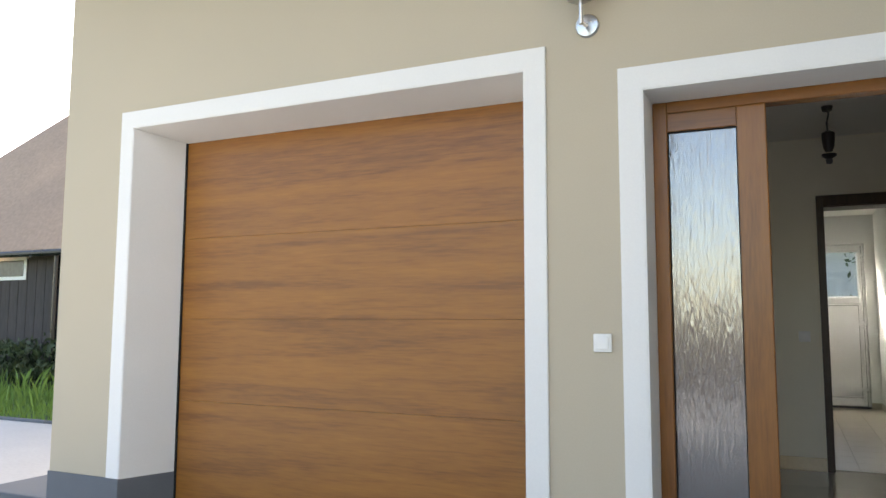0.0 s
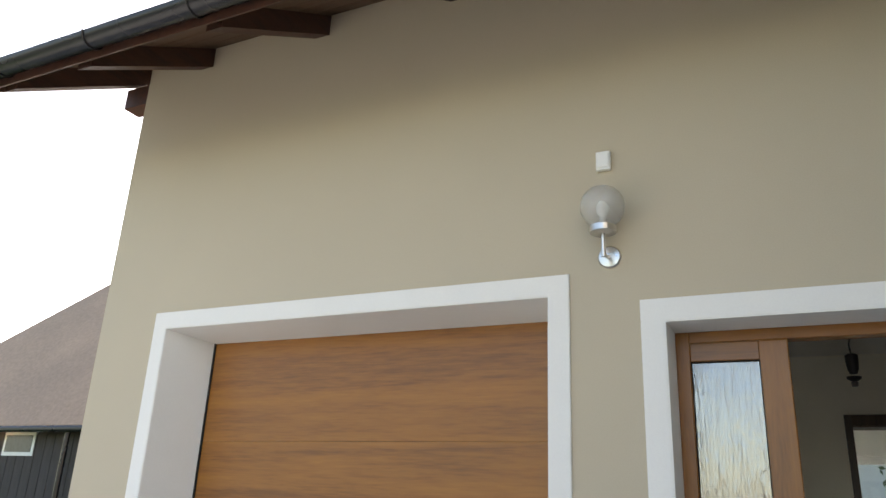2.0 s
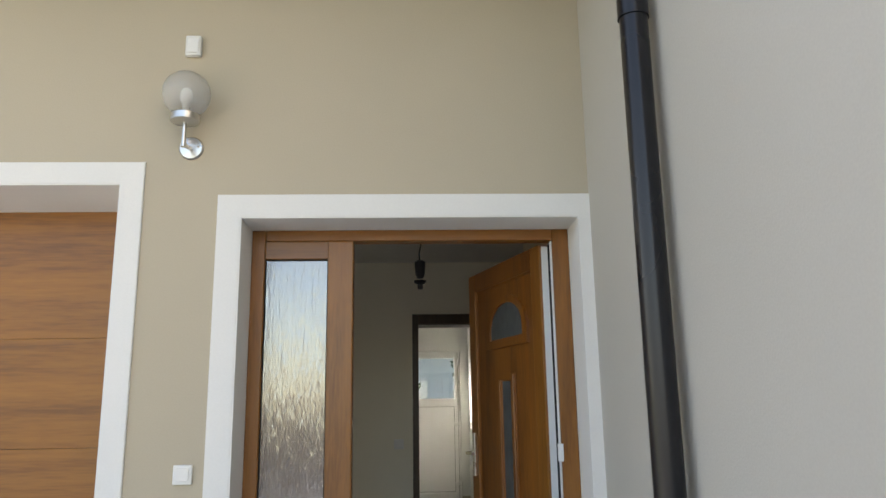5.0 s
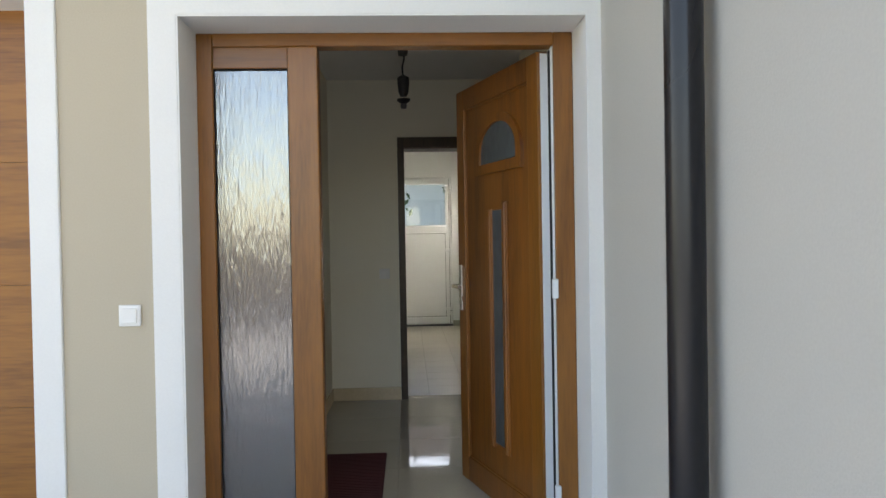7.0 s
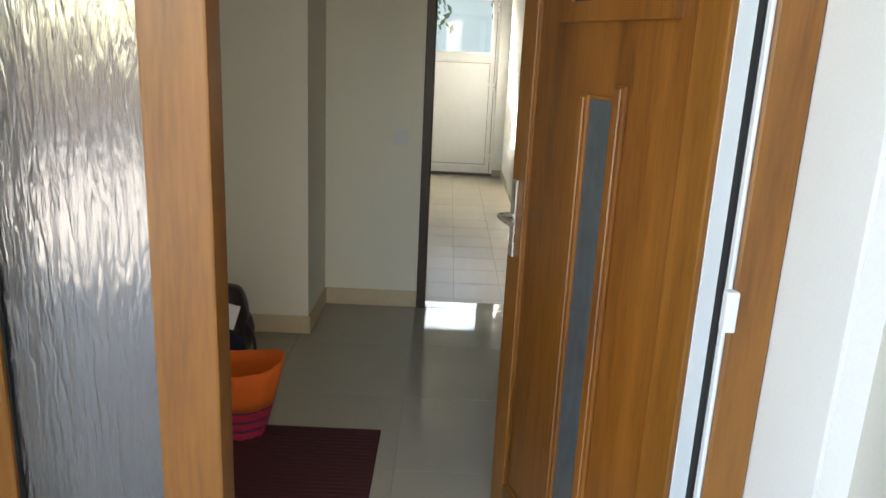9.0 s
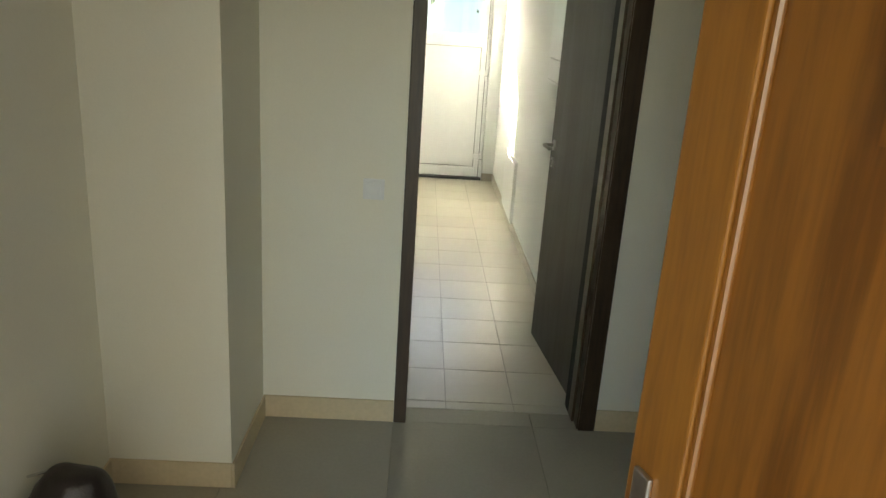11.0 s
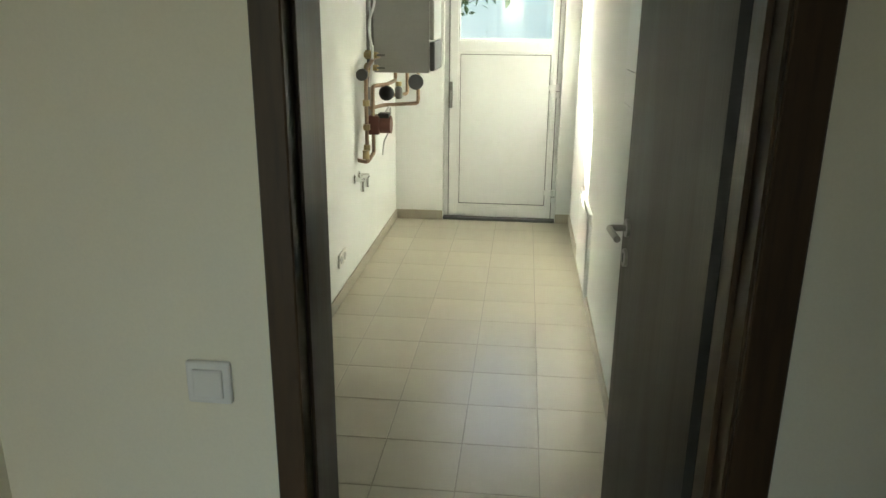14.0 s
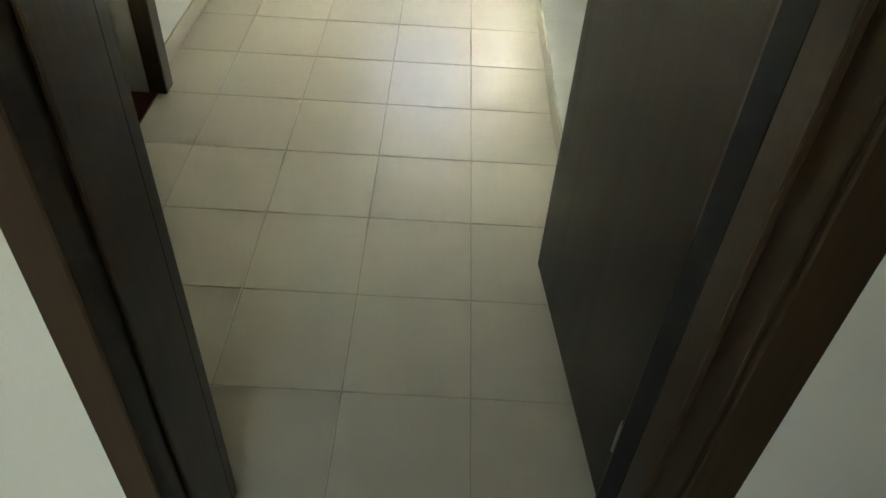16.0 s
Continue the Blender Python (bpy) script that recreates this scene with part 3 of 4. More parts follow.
part("pipe", tube(bmesh.new(), bend([(0.62, -1.07, 3.72), (0.66, -1.07, 3.66), (1.04, -1.05, 3.475), (PX - 0.02, PY, 3.235), (PX, PY, 2.95), (PX, PY, GROUND)], 0.09), PR, 20), M_GUTTER, dp, smooth=True)
for z in (2.57, 0.15):
    part("joint", rod(bmesh.new(), (PX, PY, z - 0.035), (PX, PY, z + 0.035), PR + 0.005, sides=24), M_GUTTER, dp, smooth=True)
part("clip", B(PX + 0.02, X_R, PY - 0.010, PY + 0.010, 0.138, 0.162), M_GUTTER, dp)
part("elbow", rod(bmesh.new(), (PX - 0.045, PY, 3.20), (PX - 0.02, PY, 3.10), PR + 0.005, sides=24), M_GUTTER, dp, smooth=True)

# ---- hall ----
HX0, HX1 = -0.225, 1.64
def slab(name, x0, x1, y0, y1, z0, z1, mat, label, category):
    return solid(name, B(x0, x1, y0, y1, z0, z1), mat, label, category, "structure")


slab("wall_hall_left", HX0 - 0.1, HX0, 0.31, Y_H2, -0.1, CEIL, M_WALL, "cream painted hall wall", "wall")
solid("wall_hall_pier", prism(bmesh.new(), [(HX0, 2.665), (0.205, 2.665), (0.213, Y_H), (HX0, Y_H)], -0.1, CEIL), M_WALL, "cream painted pier beside the inner door", "wall", "structure")
wb = B(HX0, 0.786, Y_H, Y_H2, -0.1, CEIL)
box(wb, 1.576, 3.5, Y_H, Y_H2, -0.1, CEIL)
box(wb, 0.786, 1.576, Y_H, Y_H2, 2.04, CEIL)
solid("wall_hall_back", wb, M_WALL, "cream painted wall with the inner doorway", "wall", "structure")
wr = B(HX1, HX1 + 0.12, 0.31, 1.58, -0.1, CEIL)
box(wr, HX1, HX1 + 0.12, 1.58, 2.40, 2.06, CEIL)
solid("wall_hall_right", wr, M_WALL, "cream painted hall wall with a dark door", "wall", "structure")
pw = B(HX1 + 0.12, 3.5, 1.0, 1.1, -0.1, CEIL)
box(pw, 3.5, 3.6, 1.0, Y_H2, -0.1, CEIL)
solid("wall_passage", pw, M_WALL, "cream painted passage wall", "wall", "structure")
lining = B(HX0, -0.0, 0.311, 0.318, 0.0, CEIL)
box(lining, 1.532, HX1, 0.311, 0.318, 0.0, CEIL)
box(lining, 0.0, 1.532, 0.311, 0.318, 2.132, CEIL)
solid("wall_front_lining", lining, M_WALL, "cream painted inner face of the front wall", "wall", "structure")
solid("ceiling_hall", B(HX0 - 0.1, 3.6, 0.311, Y_H2, CEIL, CEIL + 0.12), M_CEIL, "white painted hall ceiling", "ceiling", "structure")
solid("floor_hall", B(HX0 - 0.1, 3.6, 0.305, Y_H + 0.12, -0.14, -0.0065), M_HALL_JOINT, "beige polished porcelain hall floor", "floor", "structure")
sk = B(0.215, 0.763, Y_H - 0.010, Y_H - 0.001, 0.0, 0.100, bevel=0.002)
box(sk, 1.624, 3.5, Y_H - 0.010, Y_H - 0.001, 0.0, 0.100, bevel=0.002)
box(sk, HX0, 0.206, 2.655, 2.664, 0.0, 0.100, bevel=0.002)
prism(sk, [(0.207, 2.656), (0.216, 2.656), (0.223, Y_H - 0.011), (0.214, Y_H - 0.011)], 0.0, 0.100)
box(sk, HX0 + 0.001, HX0 + 0.010, 0.33, 2.654, 0.0, 0.100, bevel=0.002)
solid("baseboard_hall", sk, M_SKIRT, "beige tile skirting", "baseboard", "structure")

def dark_door_frame(name, x0, x1, ztop, y0, y1, label):
    """A wenge lining with architraves on both faces of a wall that runs along x."""
    t = thing(name, ((x0 + x1) / 2, y0, 0.0), label, "door frame", "structure")
    wl, wr, wt = 0.052, 0.070, 0.070
    for ya, yb, inner in ((y0 - 0.016, y0 - 0.001, 0.030), (y1 + 0.001, y1 + 0.016, 0.016)):
        part("architrave", B(x0 - wl + 0.030, x0 + inner, ya, yb, 0.001, ztop + wt, bevel=0.003), M_WENGE_FRAME, t)
        part("architrave", B(x1 - 0.018, x1 + wr - 0.018, ya, yb, 0.001, ztop + wt, bevel=0.003), M_WENGE_FRAME, t)
        part("architrave", B(x0 + inner, x1 - 0.018, ya, yb, ztop - 0.012, ztop + wt, bevel=0.003), M_WENGE_FRAME, t)
    part("jamb", B(x0 + 0.001, x0 + 0.022, y0, y1, 0.001, ztop, bevel=0.001), M_WENGE_FRAME, t)
    part("jamb", B(x1 - 0.022, x1 - 0.001, y0, y1, 0.001, ztop, bevel=0.001), M_WENGE_FRAME, t)
    part("jamb", B(x0 + 0.022, x1 - 0.022, y0, y1, ztop - 0.020, ztop - 0.001, bevel=0.001), M_WENGE_FRAME, t)
    part("stop", B(x0 + 0.022, x0 + 0.030, y0 + 0.06, y1 - 0.045, 0.001, ztop - 0.02, bevel=0.002), M_WENGE_FRAME, t)
    part("stop", B(x1 - 0.034, x1 - 0.022, y0 + 0.06, y1 - 0.105, 0.001, ztop - 0.02, bevel=0.002), M_WENGE_FRAME, t)
    part("seal", B(x0 + 0.022, x0 + 0.027, y1 - 0.045, y1 - 0.038, 0.001, ztop - 0.02), M_SEAL_SHADE, t)
    # hinge side: broad black strip paints the shade of the rebate
    part("seal", B(x1 - 0.034, x1 - 0.022, y1 - 0.104, y1 - 0.030, 0.001, ztop - 0.02), M_SEAL_SHADE, t)
    return t


dark_door_frame("door_frame_inner", 0.786, 1.576, 2.030, Y_H, Y_H2, "dark wenge inner door frame")

IL = 0.722
inner = thing("inner_door", (1.566, Y_H2 + 0.020, 0.0), "dark wenge veneered inner door standing open", "door", turn=math.degrees(math.atan2(0.718, -0.079)))
part("leaf", B(0.0, IL, -0.040, 0.0, 0.008, 2.020, bevel=0.002), M_WENGE, inner, local=True)
part("lock_face", B(IL - 0.001, IL + 0.0015, -0.030, -0.010, 0.93, 1.13), M_STEEL, inner, "steel lock face", local=True)


def lever_set(parent, u, side):
    """Round-rose lever handle and key rose, on the face at y = 0 (side 1) or the other one."""
    y = 0.0 if side > 0 else -0.040
    part("handle", tube(bmesh.new(), bend([(u, y + side * 0.004, 1.073), (u, y + side * 0.055, 1.073), (u - 0.115, y + side * 0.058, 1.073)], 0.012), 0.0095), M_LEVER, parent, "brushed steel lever handle", smooth=True, local=True)
    part("rose", rod(bmesh.new(), (u, y, 1.073), (u, y + side * 0.009, 1.073), 0.026, sides=28), M_LEVER, parent, smooth=True, local=True)
    k = rod(bmesh.new(), (u, y, 0.985), (u, y + side * 0.009, 0.985), 0.026, sides=28)
    part("key_rose", k, M_LEVER, parent, "brushed steel key rose", smooth=True, local=True)
    part("keyhole", B(u - 0.004, u + 0.004, min(y + side * 0.009, y + side * 0.0105), max(y + side * 0.009, y + side * 0.0105), 0.972, 0.998), M_BLACK, parent, local=True)


lever_set(inner, IL - 0.06, 1)
lever_set(inner, IL - 0.06, -1)
for z in (0.25, 1.78):
    part("hinge", rod(bmesh.new(), (-0.006, 0.004, z - 0.045), (-0.006, 0.004, z + 0.045), 0.008), M_STEEL, inner, "steel hinge", smooth=True, local=True)

side = thing("side_door", (HX1, 1.99, 0.0), "closed dark wenge door in the hall", "door")
part("leaf", B(HX1 - 0.006, HX1 + 0.036, 1.60, 2.38, 0.006, 2.05, bevel=0.002), M_WENGE, side)
for y0, y1 in ((1.50, 1.60), (2.38, 2.435)):
    part("architrave", B(HX1 - 0.018, HX1 + 0.135, y0, y1, 0.001, 2.14, bevel=0.003), M_WENGE_FRAME, side)
part("architrave", B(HX1 - 0.018, HX1 - 0.001, 1.60, 2.38, 2.05, 2.14, bevel=0.003), M_WENGE_FRAME, side)
part("handle", tube(bmesh.new(), bend([(HX1 - 0.006, 1.66, 1.05), (HX1 - 0.06, 1.66, 1.05), (HX1 - 0.063, 1.77, 1.05)], 0.012), 0.0095), M_STEEL, side, "steel lever handle", smooth=True)

rocker_switch(0.646, Y_H - 0.001, 1.012, "white square switch on the cream wall by the inner door", 0.082)
sw2 = thing("light_switch", (HX0, 1.96, 1.26), "white square switch on the cream hall wall", "light switch")
part("surround", B(HX0 + 0.001, HX0 + 0.013, 1.92, 2.00, 1.22, 1.30, bevel=0.005, segments=2), M_SWITCH, sw2)
part("rocker", B(HX0 + 0.012, HX0 + 0.020, 1.933, 1.987, 1.233, 1.287, bevel=0.003), M_SWITCH, sw2)


def pendant(x, y, top, drop, label, scale=1.0):
    p = thing("pendant_lamp_holder", (x, y, top), label, "pendant lamp")
    part("cord", tube(bmesh.new(), [(x, y, top), (x + 0.008, y, top - drop * 0.3), (x - 0.006, y, top - drop * 0.6), (x, y, top - drop)], 0.006, 8), M_BLACK, p, smooth=True)
    part("rose", lathe(bmesh.new(), [(0.0, 0.0), (0.03, 0.0), (0.036, 0.03), (0.0, 0.034)], (x, y, top - 0.034)), M_BLACK, p, smooth=True)
    s = scale
    part("socket", lathe(bmesh.new(), [(0.0, 0.0), (0.022 * s, 0.0), (0.034 * s, 0.03), (0.040 * s, 0.09), (0.040 * s, 0.125), (0.018 * s, 0.14), (0.0, 0.14)], (x, y, top - drop - 0.12)), M_BLACK, p, "dark turned lamp socket", smooth=True)
    part("ring", lathe(bmesh.new(), [(0.0, 0.0), (0.020 * s, 0.002), (0.045 * s, 0.02), (0.045 * s, 0.032), (0.0, 0.036)], (x, y, top - drop - 0.17)), M_BLACK, p, smooth=True)
    part("bulb_stub", lathe(bmesh.new(), [(0.0, 0.0), (0.018 * s, 0.004), (0.022 * s, 0.03), (0.0, 0.04)], (x, y, top - drop - 0.205)), M_DARKGREY, p, smooth=True)
    return p


pendant(0.826, 2.227, CEIL, 0.19, "bare dark lamp socket hanging in the hall")
pendant(0.98, 5.2, CEIL, 0.10, "bare dark lamp socket hanging in the boiler room", 0.7)

mt = thing("door_mat", (0.3, 1.3, 0.0), "dark red ribbed entrance mat on the tiles", "mat")
part("base", B(-0.12, 0.690, 0.46, 1.640, 0.001, 0.012, bevel=0.003), M_MAT, mt)
for k in range(47):
    part("rib", B(-0.112, 0.682, 0.468 + 0.025 * k, 0.480 + 0.025 * k, 0.011, 0.0145), M_MAT, mt)

# orange shopping bag
ox, oy = 0.02, 1.585
tote = thing("tote_bag", (ox, oy, 0.013), "orange canvas tote bag with magenta striped base", "bag", turn=6)
def oval(t, a, b, p):
    c, s = math.cos(t), math.sin(t)
    return a * math.copysign(abs(c) ** p, c), b * math.copysign(abs(s) ** p, s)


def bag_band(z0, z1, inset=0.0, rows=3):
    bm = bmesh.new()
    rings = []
    for r in range(rows + 1):
        z = z0 + (z1 - z0) * r / rows
        k = z / 0.30
        a, b = 0.210 + 0.075 * k - inset, 0.105 + 0.03 * k - inset
        rings.append([bm.verts.new((*oval(2 * math.pi * q / 40, a + 0.006 * math.sin(5 * q + 9 * z), b + 0.005 * math.sin(3.1 * q + 7 * z), 0.62), z + (0.016 * math.cos(4 * math.pi * q / 40) * k * k))) for q in range(40)])
    for r, s in zip(rings, rings[1:]):
        for q in range(40):
            bm.faces.new((r[q], r[(q + 1) % 40], s[(q + 1) % 40], s[q]))
    return bm


bands = ((0.0, 0.030, M_MAGENTA), (0.030, 0.045, M_PURPLE), (0.045, 0.072, M_MAGENTA), (0.072, 0.084, M_PURPLE), (0.084, 0.115, M_MAGENTA), (0.115, 0.124, M_PURPLE), (0.124, 0.295, M_ORANGE))
for z0, z1, mat in bands:
    b = part("side_band", bag_band(z0, z1), mat, tote, {M_MAGENTA: "magenta woven stripe", M_PURPLE: "dark purple woven stripe", M_ORANGE: "orange canvas upper side"}[mat], smooth=True, local=True)
    b.modifiers.new("thick", "SOLIDIFY").thickness = 0.004
bottom = bag_band(0.0, 0.004, 0.002, 1)
bottom.verts.ensure_lookup_table()
bottom.faces.new([bottom.verts[q] for q in range(40)])
part("bottom", bottom, M_MAGENTA, tote, local=True)
part("fastening_tab", B(-0.012, 0.012, -0.150, -0.134, 0.19, 0.290, bevel=0.004), M_LEATHER, tote, "brown leather tab", local=True)
for sy in (-1, 1):
    part("carry_handle", tube(bmesh.new(), bend([(-0.10, sy * 0.128, 0.24), (-0.105, sy * 0.142, 0.285), (-0.09, sy * 0.17, 0.19), (0.09, sy * 0.17, 0.19), (0.105, sy * 0.142, 0.285), (0.10, sy * 0.128, 0.24)], 0.03), 0.007, 8), M_ORANGE, tote, "soft orange carry handle", smooth=True, local=True)

# dark handbag against the wall
hx, hy = -0.105, 2.09
hb = thing("handbag", (hx, hy, 0.0), "dark leather handbag with white papers sticking out", "bag")
bodybm = ball(bmesh.new(), (0, 0, 0.225), (0.146, 0.13, 0.235), 64, 40, 0.66)
for v in bodybm.verts:
    k = max(0.0, v.co.z - 0.12)
    v.co.x = v.co.x * (1 - 0.75 * k) + 0.10 * k
    v.co.y *= 1 - 1.1 * k
    if v.co.x < 0:
        v.co.z -= 0.9 * v.co.x * v.co.x * 13 * k
    fold = noise.noise(Vector((v.co.x * 16 + v.co.z * 9, v.co.y * 10, v.co.z * 7)))
    v.co += Vector((v.co.x, v.co.y, 0)).normalized() * (0.022 * (abs(fold) - 0.2))
    v.co += Vector((noise.noise(v.co * 9), noise.noise(v.co * 9 + Vector((5, 0, 0))), noise.noise(v.co * 8 + Vector((0, 7, 0))))) * 0.016
    v.co.z = max(v.co.z, 0.0)
part("body", bodybm, M_BLACKLEATHER, hb, smooth=True, local=True)
pk = ball(bmesh.new(), (-0.085, -0.105, 0.17), (0.082, 0.055, 0.135), 24, 16, 0.7)
part("front_pocket", pk, M_LEATHER, hb, "brown leather front pocket", smooth=True, local=True)
pk = ball(bmesh.new(), (0.075, -0.105, 0.16), (0.075, 0.05, 0.10), 24, 16, 0.75)
part("scarf", pk, M_NAVY, hb, "navy cloth bulging out of the bag", smooth=True, local=True)
pp = B(-0.075, 0.085, -0.004, 0.004, -0.055, 0.055, bevel=0.002)
bmesh.ops.rotate(pp, verts=pp.verts, cent=(0, 0, 0), matrix=Euler((radians(-38), radians(16), radians(8))).to_matrix())
bmesh.ops.translate(pp, verts=pp.verts, vec=(0.050, -0.145, 0.365))
part("paper", pp, M_PAPER, hb, "white folded paper", local=True)
part("carry_strap", tube(bmesh.new(), bend([(-0.09, -0.13, 0.29), (-0.06, -0.180, 0.385), (0.02, -0.200, 0.385), (0.06, -0.165, 0.27)], 0.04), 0.007, 8), M_BLACKLEATHER, hb, smooth=True, local=True)
part("shoulder_strap", tube(bmesh.new(), bend([(0.10, -0.02, 0.33), (0.175, -0.03, 0.22), (0.205, -0.09, 0.02), (0.17, -0.12, 0.015), (0.14, -0.08, 0.16)], 0.03), 0.008, 8), M_BLACKLEATHER, hb, smooth=True, local=True)
part("zip", tube(bmesh.new(), [(-0.09, 0.01, 0.415), (0.0, 0.0, 0.452), (0.07, 0.0, 0.445)], 0.004, 6), M_CHROME, hb, local=True)

# ---- boiler room ----
lw = B(BX0 - 0.14, BX0, Y_H2, 4.206, -0.1, CEIL)
box(lw, BX0 - 0.14, BX0, 4.934, BY1, -0.1, CEIL)
box(lw, BX0 - 0.14, BX0, 4.206, 4.934, 2.04, CEIL)
solid("wall_boiler_left", lw, M_WALL_COOLED, "cream painted boiler room wall", "wall", "structure")
slab("wall_boiler_right", BX1, BX1 + 0.15, Y_H2, BY1 + 0.3, -0.1, CEIL, M_WALL_COOLED, "cream painted boiler room wall", "wall")
DX0, DX1, DZ = 0.536, 1.476, 2.18
bw = B(BX0 - 0.14, DX0, BY1, BY1 + 0.30, -0.1, CEIL)
box(bw, DX1, BX1, BY1, BY1 + 0.30, -0.1, CEIL)
box(bw, DX0, DX1, BY1, BY1 + 0.30, DZ, CEIL)
solid("wall_boiler_back", bw, M_WALL_COOLED, "cream painted wall round the garden door", "wall", "structure")
solid("ceiling_boiler", B(BX0 - 1.5, BX1 + 0.15, Y_H2 + 0.0005, BY1 + 0.3, CEIL, CEIL + 0.12), M_CEIL, "white painted boiler room ceiling", "ceiling", "structure")
solid("floor_boiler", B(BX0 - 0.01, BX1 + 0.01, Y_H + 0.12, BY1 + 0.3, -0.14, -0.0022), M_GROUT, "grey-beige tiled boiler room floor", "floor", "structure")
sk = B(BX0, BX0 + 0.010, 5.002, BY1 - 0.001, 0.0, 0.080, bevel=0.002)
box(sk, BX1 - 0.010, BX1, Y_H2 + 0.02, BY1 - 0.001, 0.0, 0.080, bevel=0.002)
box(sk, BX0 + 0.010, DX0 - 0.001, BY1 - 0.010, BY1 - 0.001, 0.0, 0.080, bevel=0.002)
box(sk, DX1 + 0.001, BX1 - 0.010, BY1 - 0.010, BY1 - 0.001, 0.0, 0.080, bevel=0.002)
box(sk, BX0, BX0 + 0.010, Y_H2 + 0.02, 4.128, 0.0, 0.080, bevel=0.002)
solid("baseboard_boiler", sk, M_SKIRT2, "grey-beige tile skirting", "baseboard", "structure")

sd = thing("door_frame_side", (BX0, 4.570, 0.0), "dark wenge frame of a doorway beside the boiler room entry", "door frame", "structure")
for y0, y1 in ((4.132, 4.216), (4.924, 4.997)):
    part("architrave", B(BX0 + 0.001, BX0 + 0.066, y0, y1, 0.001, 2.12, bevel=0.004), M_WENGE_FRAME, sd)
    part("jamb", B(BX0 - 0.15, BX0, y0 + 0.015, y1 - 0.005, 0.001, 2.05), M_WENGE_FRAME, sd)
part("architrave", B(BX0 + 0.001, BX0 + 0.066, 4.216, 4.924, 2.03, 2.12, bevel=0.004), M_WENGE_FRAME, sd)
solid("floor_side_room", B(BX0 - 1.4, BX0 + 0.03, 4.216, 4.924, -0.05, 0.006), M_RED, "dark red tiled floor beyond the side doorway", "floor", "structure")
sr = B(BX0 - 1.5, BX0 - 1.4, 4.049, 5.130, -0.1, CEIL)
box(sr, BX0 - 1.4, BX0 - 0.15, 4.049, 4.147, -0.1, CEIL)
box(sr, BX0 - 1.4, BX0 - 0.15, 5.032, 5.130, -0.1, CEIL)
solid("wall_side_room", sr, M_WALL, "plain wall of the side room", "wall", "structure")

# garden door with a glazed top
gdn = thing("garden_door", ((DX0 + DX1) / 2, BY1 + 0.08, 0.0), "closed white plastic garden door with glazed top", "door")
Y0, Y1 = BY1 + 0.070, BY1 + 0.135
fm = B(DX0 + 0.002, DX0 + 0.058, Y0, Y1, 0.0, DZ - 0.002, bevel=0.004)
box(fm, DX1 - 0.050, DX1 - 0.002, Y0, Y1, 0.0, DZ - 0.002, bevel=0.004)
box(fm, DX0 + 0.058, DX1 - 0.050, Y0, Y1, DZ - 0.058, DZ - 0.002, bevel=0.004)
part("frame", fm, M_PVC, gdn)
y0, y1 = Y0 - 0.018, Y1 - 0.01
sx0, sx1 = DX0 + 0.045, DX1 - 0.040
part("stile", B(sx0, 0.650, y0, y1, 0.025, 2.155, bevel=0.005), M_PVC, gdn)
part("stile", B(1.400, sx1, y0, y1, 0.025, 2.155, bevel=0.005), M_PVC, gdn)
for z0, z1 in ((0.025, 0.118), (1.372, 1.462), (2.085, 2.155)):
    part("rail", B(0.650, 1.400, y0, y1, z0, z1, bevel=0.005), M_PVC, gdn)
part("panel", B(0.646, 1.404, y0 + 0.014, y1 - 0.015, 0.116, 1.376), M_PVC, gdn, "plain white lower panel")
bd = bmesh.new()
for x0, x1, z0, z1 in ((0.650, 0.666, 0.118, 1.372), (1.384, 1.400, 0.118, 1.372), (0.666, 1.384, 0.118, 0.134), (0.666, 1.384, 1.356, 1.372)):
    box(bd, x0, x1, y0 + 0.004, y0 + 0.016, z0, z1, bevel=0.004)
part("panel_bead", bd, M_PVC, gdn)


def gasket(z0, z1):
    g = bmesh.new()
    for a in ((0.6655, 0.6705, z0, z1), (1.3795, 1.3845, z0, z1), (0.6705, 1.3795, z0, z0 + 0.005), (0.6705, 1.3795, z1 - 0.005, z1)):
        box(g, a[0], a[1], y0 + 0.006, y0 + 0.0142, a[2], a[3])
    return g


part("panel_gasket", gasket(0.1335, 1.3565), M_GASKET_GAP, gdn, "thin grey gasket round the panel")
part("sash_seal", box(B(sx0 - 0.006, sx0 - 0.0005, y0 + 0.004, y0 + 0.017, 0.02, 2.158), sx1 + 0.0005, sx1 + 0.007, y0 + 0.004, y0 + 0.017, 0.02, 2.158), M_GASKET_GAP, gdn, "thin grey seal round the sash")
bd = bmesh.new()
for x0, x1, z0, z1 in ((0.650, 0.664, 1.462, 2.085), (1.386, 1.400, 1.462, 2.085), (0.664, 1.386, 1.462, 1.476), (0.664, 1.386, 2.071, 2.085)):
    box(bd, x0, x1, y0 + 0.004, y0 + 0.018, z0, z1, bevel=0.004)
part("glazing_bead", bd, M_PVC, gdn)
gp = part("pane", B(0.648, 1.402, y0 + 0.030, y0 + 0.036, 1.460, 2.087), M_CLEAR, gdn, "clear window pane")
gp.visible_shadow = False
part("handle_plate", B(0.574, 0.606, y0 - 0.010, y0, 0.93, 1.14, bevel=0.004), M_DULLSTEEL, gdn)
part("handle", tube(bmesh.new(), bend([(0.590, y0 - 0.008, 1.06), (0.590, y0 - 0.050, 1.06), (0.590, y0 - 0.052, 0.945)], 0.012), 0.011), M_DULLSTEEL, gdn, "steel pull handle", smooth=True)
